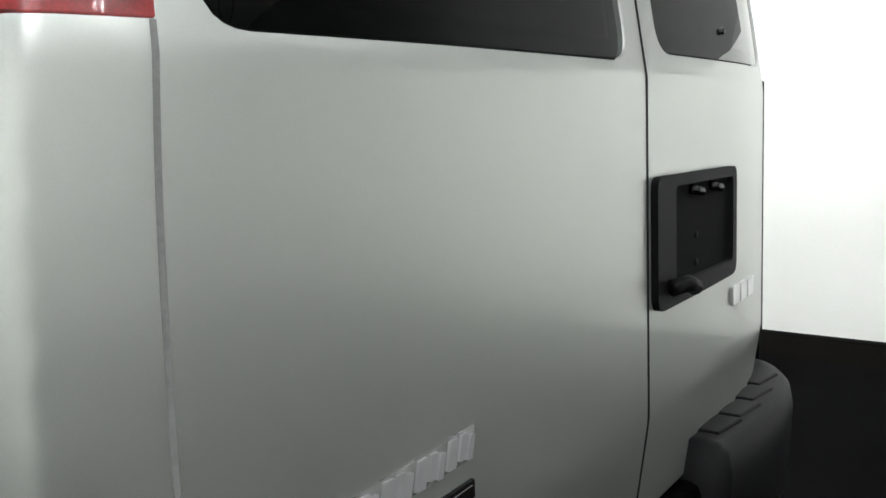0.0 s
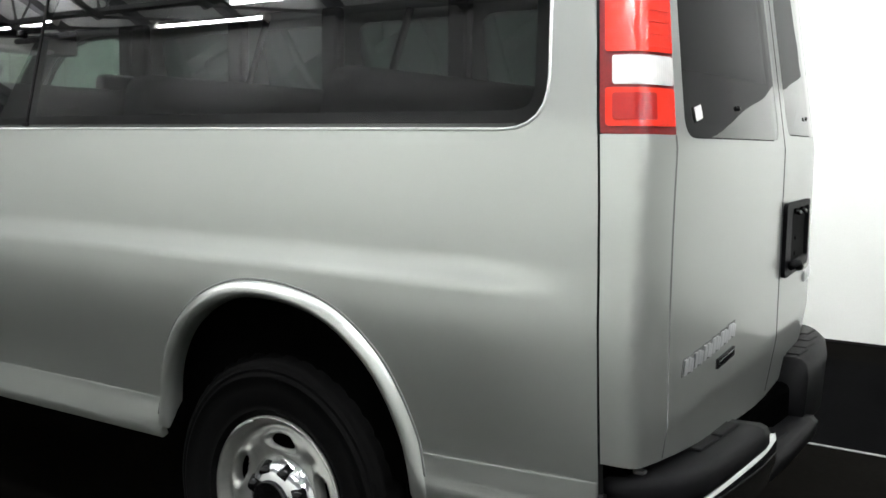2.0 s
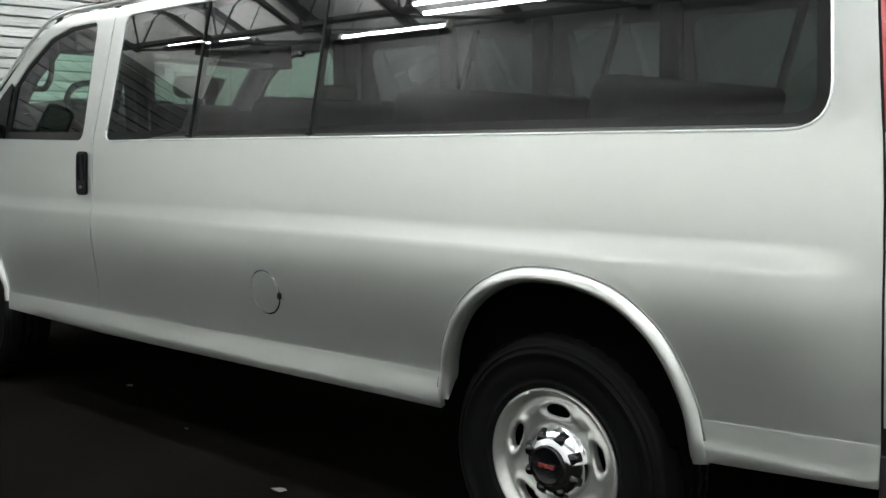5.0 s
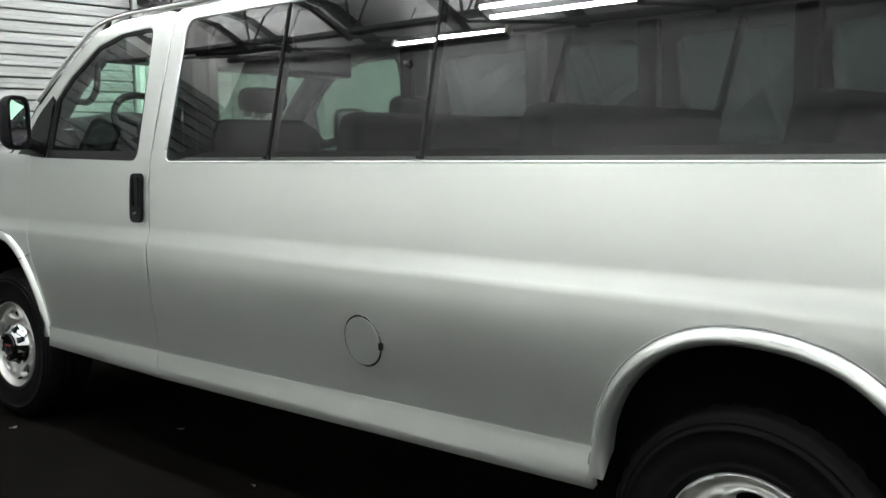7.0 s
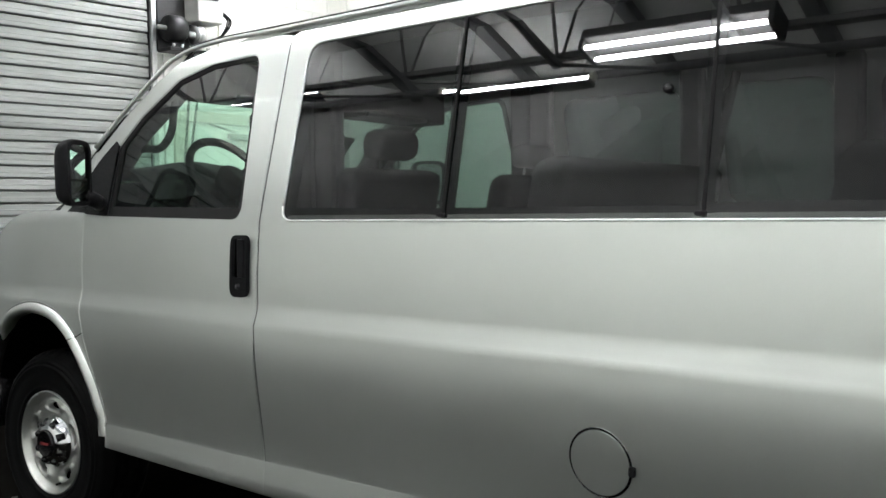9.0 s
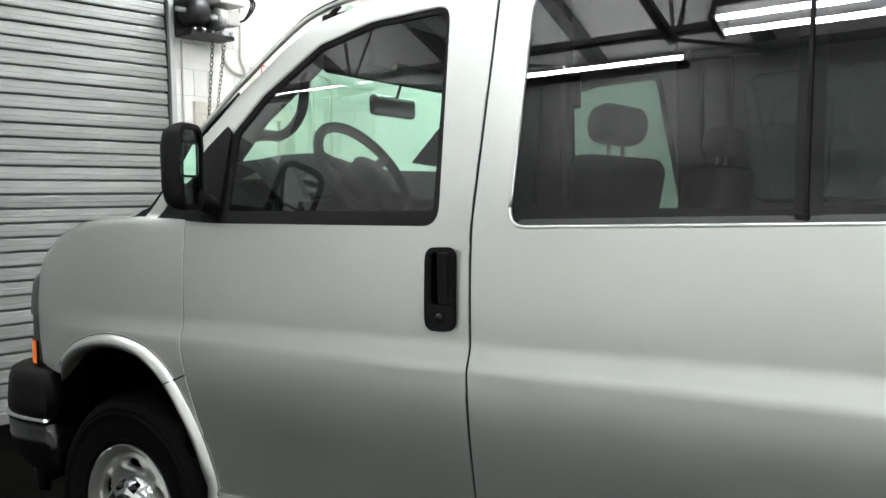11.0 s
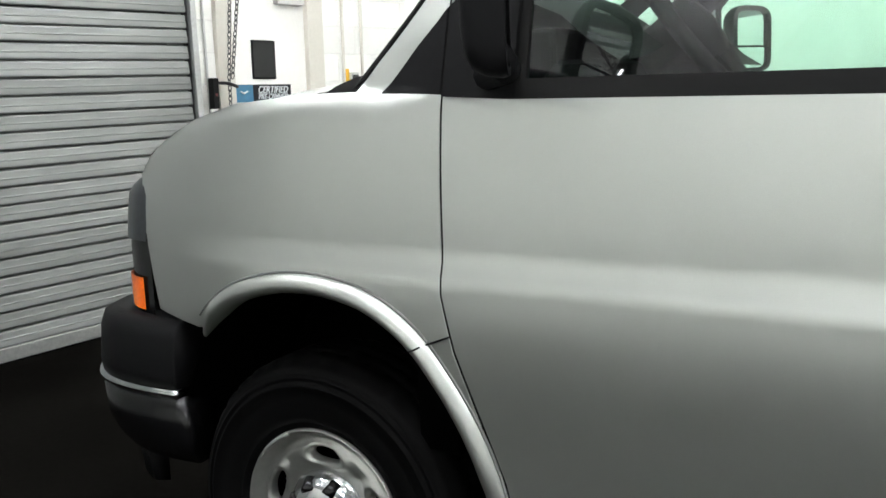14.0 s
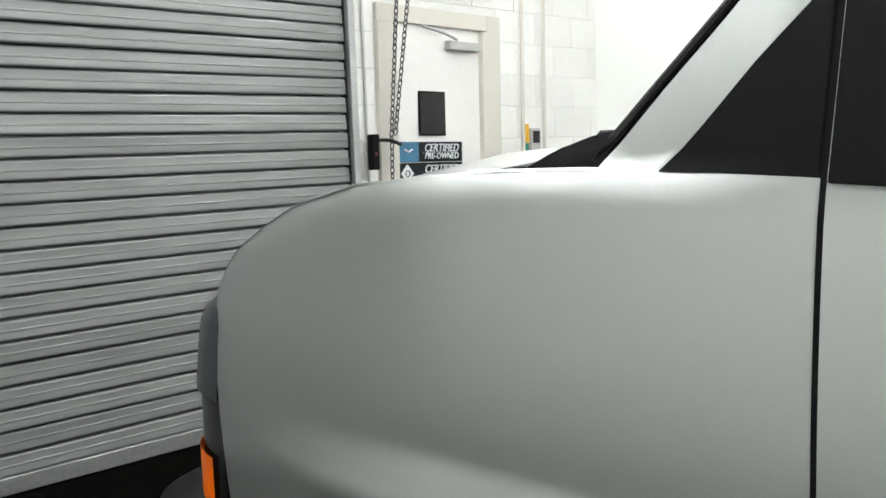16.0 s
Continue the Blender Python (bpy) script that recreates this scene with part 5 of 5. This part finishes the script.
def wrap(plan, z0, z1):
    path = smooth_path([(x, y, 0) for x, y in plan], 5)
    rows = []
    for q in range(9):
        t = q / 8
        z = z0 + (z1 - z0) * t
        row = []
        for p in path:
            back = 0.28 * max(0.0, z - 0.98) ** 1.5 + 12 * max(0.0, z - 1.115) ** 2
            row.append((p.x + back, p.y + back * 0.5, z))
        rows.append(row)
    return rows


def lamp_cluster(far):
    def side(rows):
        return [[(x, WIDE - y if far else y, z) for x, y, z in r] for r in rows]
    bm = grid_bm(side(wrap(NOSE, 0.80, 1.166)))
    cluster = part("headlamp", bm, GLOSS_BLACK, van, "grey headlamp with an amber corner lamp", True)

    def lens(name, z0, z1, i0, i1, mat, lab):
        rows = wrap([(x - 0.008, y - 0.004) for x, y in ([(-4.577, 0.097)] if i0 else NOSE[:1]) + NOSE[1:i1]], z0, z1)
        part(name, grid_bm(side(rows)), mat, cluster, lab, True)
    lens("lens", 1.005, 1.162, 0, 6, SMOKE_LENS, "smoked grey lens")
    lens("turn_lens", 0.822, 0.908, 1, 4, AMBER, "amber corner lens")


lamp_cluster(0)
lamp_cluster(1)
part("grille", box_bm(-4.79, -4.70, 0.50, WIDE - 0.50, 0.83, 1.16, 0.02), GLOSS_BLACK, van, "dark grille")
for q in range(3):
    part("grille_bar", box_bm(-4.805, -4.785, 0.52, WIDE - 0.52, 0.89 + 0.09 * q, 0.91 + 0.09 * q, 0.004), CHROME, van)
rows = []
for q in range(7):
    t = q / 6
    rows.append([(-4.54 - 0.15 * math.sin(math.pi * u) + 0.06 * t, 0.14 + u * (WIDE - 0.28), 1.11 + 0.085 * t) for u in (j / 16 for j in range(17))])
part("nose_panel", grid_bm(rows), SILVER, van, "", True)


# ---- wheels
def wheel(cx, cy, cz, far, steer=0.0):
    """A wheel with its face towards -y at cy; far wheels face the other way."""
    prof = [(0.205, 0.012), (0.222, 0.000), (0.232, -0.006), (0.2335, -0.0095), (0.237, -0.0095), (0.239, -0.008), (0.250, -0.012), (0.290, -0.017), (0.318, -0.0155), (0.3205, -0.0195), (0.326, -0.0185), (0.329, -0.012), (0.337, -0.010), (0.3385, -0.0135), (0.342, -0.012), (0.347, -0.006), (0.350, -0.0035), (0.356, -0.003), (0.366, 0.010), (0.372, 0.020)]
    tread = [(0.380, 0.030), (0.3845, 0.045), (0.385, 0.062), (0.376, 0.066), (0.376, 0.074), (0.386, 0.078), (0.386, 0.108), (0.377, 0.112), (0.377, 0.122), (0.386, 0.126), (0.386, 0.156), (0.377, 0.160), (0.377, 0.168), (0.385, 0.172), (0.3845, 0.19), (0.380, 0.205), (0.366, 0.225), (0.33, 0.245), (0.26, 0.240), (0.21, 0.225)]
    n = 160
    rows = []
    for r, y in prof + tread:
        row = []
        for k in range(n):
            a = 2 * math.pi * k / n
            rr = r
            if k % 4 == 0 and (0.012 < y < 0.050 or 0.176 < y < 0.22):
                rr -= 0.006
            elif k % 4 == 2 and 0.06 < y < 0.17:
                rr -= 0.004
            row.append((cx + rr * math.cos(a), cy + y, cz + rr * math.sin(a)))
        rows.append(row)
    bm = grid_bm(rows, True)
    if far:
        for v in bm.verts:
            v.co.y = 2 * cy - v.co.y
    whole = part("wheel", bm, TYRE, van, "black tyre on a silver steel wheel with a chrome hub", True)

    def flip(bm):
        if far:
            for v in bm.verts:
                v.co.y = 2 * cy - v.co.y
        return bm
    c = (cx, cy, cz)
    # lip and barrel
    part("rim_lip", flip(lathe_bm([(0.196, 0.03), (0.205, 0.012), (0.211, -0.002), (0.214, -0.007), (0.217, -0.005), (0.220, 0.004), (0.214, 0.016)], 64, c)), RIM, whole, "silver rim lip", True)
    # dished face with five embossed oval openings
    depth = [(0.09, 0.027), (0.115, 0.026), (0.135, 0.020), (0.152, 0.016), (0.172, 0.016), (0.182, 0.021), (0.190, 0.024), (0.198, 0.017), (0.2075, 0.003)]
    face = bmesh.new()
    rings = []
    for j in range(24):
        row = []
        for k in range(140):
            r, a = 0.09 + 0.1175 * j / 23, 2 * math.pi * k / 140
            mid = math.radians(88) + math.radians(72) * round((a - math.radians(88)) / math.radians(72))
            dr, dt = r - 0.153, (a - mid) * 0.153
            q = math.hypot(dr / 0.0185, dt / 0.043)
            if 0.8 < q < 1.22:
                dr, dt, q = dr / q, dt / q, 1.0
                r, a = 0.153 + dr, mid + dt / 0.153
            y = lerp_table(depth, r) - 0.008 * math.exp(-((q - 1.35) / 0.3) ** 2) + (0.006 if q <= 1.0 else 0.0)
            row.append((face.verts.new((cx + r * math.cos(a), cy + y, cz + r * math.sin(a))), q))
        rings.append(row)
    for j in range(23):
        for k in range(140):
            four = (rings[j][k], rings[j][(k + 1) % 140], rings[j + 1][(k + 1) % 140], rings[j + 1][k])
            if max(q for v, q in four) > 1.001:
                face.faces.new([v for v, q in four])
    bmesh.ops.delete(face, geom=[v for v in face.verts if not v.link_faces], context="VERTS")
    inner = [e for e in face.edges if e.is_boundary and 0.10 < math.hypot(e.verts[0].co.x - cx, e.verts[0].co.z - cz) < 0.20]
    walls = bmesh.ops.extrude_edge_only(face, edges=inner)["geom"]
    bmesh.ops.translate(face, verts=[v for v in walls if isinstance(v, bmesh.types.BMVert)], vec=(0, 0.02, 0))
    part("wheel_face", flip(face), RIM, whole, "silver wheel face with oval openings", True)
    part("brake_drum", flip(lathe_bm([(0.0, 0.075), (0.17, 0.075), (0.18, 0.09), (0.18, 0.2)], 32, c)), INNER, whole, "", True)
    # chrome hub cap with lug pockets and a dark centre
    cap = part("hub_cap", flip(lathe_bm([(0.114, 0.036), (0.112, 0.026), (0.106, 0.021), (0.100, 0.011), (0.093, -0.001), (0.077, -0.013), (0.058, -0.019), (0.052, -0.020)], 48, c)), CHROME, whole, "chrome hub cap", True)
    part("cap_centre", flip(lathe_bm([(0.058, -0.014), (0.059, -0.026), (0.054, -0.030), (0.050, -0.028), (0.0, -0.0285)], 32, c)), GLOSS_BLACK, cap, "dark round centre", True)
    for k in (-1, 0, 1):
        part("cap_mark", flip(box_bm(cx + 0.020 * k - 0.0085, cx + 0.020 * k + 0.0085, cy - 0.0305, cy - 0.0285, cz - 0.006, cz + 0.006, 0.001, 1)), RED_MARK, cap, "dim red block")
    for k in range(8):
        a = math.radians(22.5 + 45 * k)
        ux, uz = math.cos(a), math.sin(a)
        p0 = Vector((cx + 0.075 * ux, cy - 0.0135, cz + 0.075 * uz))
        p1 = Vector((cx + 0.097 * ux, cy + 0.015, cz + 0.097 * uz))
        bm = tube_bm([p1 - Vector((ux, 0, uz)) * 0.004, p0 - Vector((ux, 0, uz)) * 0.002], 0.0165, 12)
        part("lug_pocket", flip(bm), GLOSS_BLACK, cap, "dark lug pocket", True)
    part("valve", flip(tube_bm([(cx + 0.05, cy + 0.015, cz - 0.165), (cx + 0.052, cy - 0.012, cz - 0.168)], 0.005, 6)), SEAL, whole)
    # wheel weight clipped on the lip
    pts = [(cx + 0.212 * math.cos(math.radians(a)), cy - 0.006, cz + 0.212 * math.sin(math.radians(a))) for a in range(112, 140, 4)]
    part("wheel_weight", flip(tube_bm(pts, 0.0055, 6)), GALV, whole, "clip-on wheel weight", True)
    if steer:
        turn, mid = Matrix.Rotation(math.radians(steer), 4, "Z"), Vector((cx, cy + (0.1 if not far else -0.1), cz))
        for ob in [whole, *whole.children_recursive]:
            at = Vector(world_of(ob))
            for v in ob.data.vertices:
                v.co = turn @ (v.co + at - mid) + mid - at


wheel(0.0, 0.050, 0.376, False)
wheel(-WB - 0.03, 0.068, 0.386, False, 4)
wheel(0.0, WIDE - 0.05, 0.376, True)
wheel(-WB - 0.03, WIDE - 0.068, 0.386, True, 4)
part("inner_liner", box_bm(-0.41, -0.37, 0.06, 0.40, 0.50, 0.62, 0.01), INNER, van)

# ---- cabin
part("headliner", box_bm(-2.95, 0.72, 0.24, WIDE - 0.24, 1.885, 1.91), HEADLINER, van, "grey headliner")
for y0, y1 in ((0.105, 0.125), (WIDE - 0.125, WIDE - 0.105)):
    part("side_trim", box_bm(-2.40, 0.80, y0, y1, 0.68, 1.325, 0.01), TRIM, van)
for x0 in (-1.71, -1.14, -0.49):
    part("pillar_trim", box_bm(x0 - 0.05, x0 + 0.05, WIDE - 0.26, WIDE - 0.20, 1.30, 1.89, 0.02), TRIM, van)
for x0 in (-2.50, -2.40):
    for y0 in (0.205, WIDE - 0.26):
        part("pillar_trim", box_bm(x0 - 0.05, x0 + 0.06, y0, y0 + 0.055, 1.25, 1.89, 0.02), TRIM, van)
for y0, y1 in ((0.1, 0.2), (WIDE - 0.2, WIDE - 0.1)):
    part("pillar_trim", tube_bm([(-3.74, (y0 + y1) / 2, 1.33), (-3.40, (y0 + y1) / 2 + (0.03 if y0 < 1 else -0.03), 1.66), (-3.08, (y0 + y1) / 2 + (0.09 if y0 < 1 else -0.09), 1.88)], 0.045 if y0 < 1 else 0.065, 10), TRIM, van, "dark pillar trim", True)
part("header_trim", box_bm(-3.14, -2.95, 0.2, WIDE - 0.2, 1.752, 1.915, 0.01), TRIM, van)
# grab handle on the driver's pillar
grab = [(-3.19, 0.2, 1.80), (-3.212, 0.2, 1.73), (-3.228, 0.2, 1.655), (-3.266, 0.2, 1.61), (-3.323, 0.2, 1.586), (-3.40, 0.2, 1.592), (-3.48, 0.195, 1.585)]
part("grab_handle", tube_bm(smooth_path(grab, 5), 0.0155, 8), TRIM, van, "dark pillar grab handle", True)
# dashboard
rows = []
for q in range(9):
    t = q / 8
    x = -3.70 + 0.46 * t
    z = 1.475 + 0.04 * math.sin(math.pi * min(1, t * 1.2)) - 0.30 * max(0, t - 0.72)
    rows.append([(x - 0.15 * math.sin(math.pi * u) ** 2 * (1 - t), 0.13 + u * (WIDE - 0.26), z + 0.045 * math.exp(-((u - 0.25) / 0.14) ** 2) * sm(t / 0.4)) for u in (j / 16 for j in range(17))])
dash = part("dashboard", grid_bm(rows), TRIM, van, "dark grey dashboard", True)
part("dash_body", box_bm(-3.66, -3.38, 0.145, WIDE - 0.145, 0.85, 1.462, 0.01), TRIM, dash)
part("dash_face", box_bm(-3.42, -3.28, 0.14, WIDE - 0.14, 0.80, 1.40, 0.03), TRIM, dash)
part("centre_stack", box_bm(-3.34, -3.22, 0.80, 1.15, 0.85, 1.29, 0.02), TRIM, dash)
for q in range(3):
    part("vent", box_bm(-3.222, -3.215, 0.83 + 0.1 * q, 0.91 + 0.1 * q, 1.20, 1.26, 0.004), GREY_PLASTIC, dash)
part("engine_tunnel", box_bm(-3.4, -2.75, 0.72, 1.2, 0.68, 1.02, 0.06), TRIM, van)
# steering wheel
axis = Vector((0.80, 0.0, 0.60)).normalized()
cw = Vector((-3.20, 0.47, 1.475))
u1 = Vector((0, 1, 0))
u2 = axis.cross(u1).normalized()
hoop = [cw + 0.19 * (math.cos(a) * u1 + math.sin(a) * u2) for a in (2 * math.pi * k / 40 for k in range(41))]
steering = part("steering_wheel", tube_bm(hoop, 0.017, 10), TRIM, van, "dark steering wheel", True)
part("hub", lathe_bm([(0, -0.03), (0.07, -0.02), (0.075, 0.02), (0, 0.04)], 18), TRIM, steering, "", True).matrix_basis = Matrix.Translation(cw - axis * 0.03) @ Vector((0, 1, 0)).rotation_difference(axis).to_matrix().to_4x4()
for a in (20, 160, 270):
    part("spoke", tube_bm([cw - axis * 0.02, cw + 0.18 * (math.cos(math.radians(a)) * u1 + math.sin(math.radians(a)) * u2)], 0.016, 6), TRIM, steering, "", True)
part("column", tube_bm([cw - axis * 0.04, cw - axis * 0.32], 0.045, 10), TRIM, steering, "", True)
# rear-view mirror
rv = part("rear_view_mirror", box_bm(-3.385, -3.35, 0.74, 1.02, 1.690, 1.765, 0.018, 3), GLOSS_BLACK, van, "dark rear-view mirror")
part("mirror_stalk", tube_bm([(-3.365, 0.90, 1.755), (-3.33, 0.91, 1.85)], 0.006, 6), TRIM, rv)
for y0 in (0.30, 1.08):
    part("sun_visor", box_bm(-3.10, -2.93, y0, y0 + 0.46, 1.748, 1.770, 0.01), HEADLINER, van, "grey sun visor")
# sheet on the windscreen
bm = bmesh.new()
q = [(-3.465, 1.41, 1.722), (-3.415, 1.54, 1.704), (-3.655, 1.61, 1.545), (-3.70, 1.476, 1.560)]
bm.faces.new([bm.verts.new(p) for p in q])
bmesh.ops.solidify(bm, geom=bm.faces[:], thickness=0.002)
part("window_sheet", bm, TRIM, van, "dark backed paper sheet on the windscreen")


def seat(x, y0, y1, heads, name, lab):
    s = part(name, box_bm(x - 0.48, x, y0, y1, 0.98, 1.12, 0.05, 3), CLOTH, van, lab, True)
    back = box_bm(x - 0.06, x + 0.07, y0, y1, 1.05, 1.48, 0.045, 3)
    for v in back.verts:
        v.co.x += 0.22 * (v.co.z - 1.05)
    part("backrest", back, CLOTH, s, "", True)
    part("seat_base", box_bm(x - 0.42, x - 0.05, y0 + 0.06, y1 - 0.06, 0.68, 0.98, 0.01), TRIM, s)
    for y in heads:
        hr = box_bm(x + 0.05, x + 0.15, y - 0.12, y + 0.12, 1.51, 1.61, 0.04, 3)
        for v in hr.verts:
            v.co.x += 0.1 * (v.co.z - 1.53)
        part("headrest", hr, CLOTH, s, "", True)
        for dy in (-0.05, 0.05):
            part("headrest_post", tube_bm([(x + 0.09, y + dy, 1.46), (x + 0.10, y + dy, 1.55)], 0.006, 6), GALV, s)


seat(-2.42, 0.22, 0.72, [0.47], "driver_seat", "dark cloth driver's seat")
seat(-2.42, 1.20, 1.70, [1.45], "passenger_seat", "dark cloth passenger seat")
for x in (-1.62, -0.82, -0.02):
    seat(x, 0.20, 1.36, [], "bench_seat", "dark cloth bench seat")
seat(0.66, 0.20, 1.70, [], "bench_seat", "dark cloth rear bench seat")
for x in (-1.55, -0.75, 0.05):
    part("seat_belt", tube_bm([(x, WIDE - 0.2, 1.86), (x - 0.05, WIDE - 0.3, 1.5), (x - 0.15, WIDE - 0.55, 1.1)], 0.018, 5), SEAL, van, "dark seat belt", True)


# the body is sheared to fit the camera's view: far side forward, nose slightly back
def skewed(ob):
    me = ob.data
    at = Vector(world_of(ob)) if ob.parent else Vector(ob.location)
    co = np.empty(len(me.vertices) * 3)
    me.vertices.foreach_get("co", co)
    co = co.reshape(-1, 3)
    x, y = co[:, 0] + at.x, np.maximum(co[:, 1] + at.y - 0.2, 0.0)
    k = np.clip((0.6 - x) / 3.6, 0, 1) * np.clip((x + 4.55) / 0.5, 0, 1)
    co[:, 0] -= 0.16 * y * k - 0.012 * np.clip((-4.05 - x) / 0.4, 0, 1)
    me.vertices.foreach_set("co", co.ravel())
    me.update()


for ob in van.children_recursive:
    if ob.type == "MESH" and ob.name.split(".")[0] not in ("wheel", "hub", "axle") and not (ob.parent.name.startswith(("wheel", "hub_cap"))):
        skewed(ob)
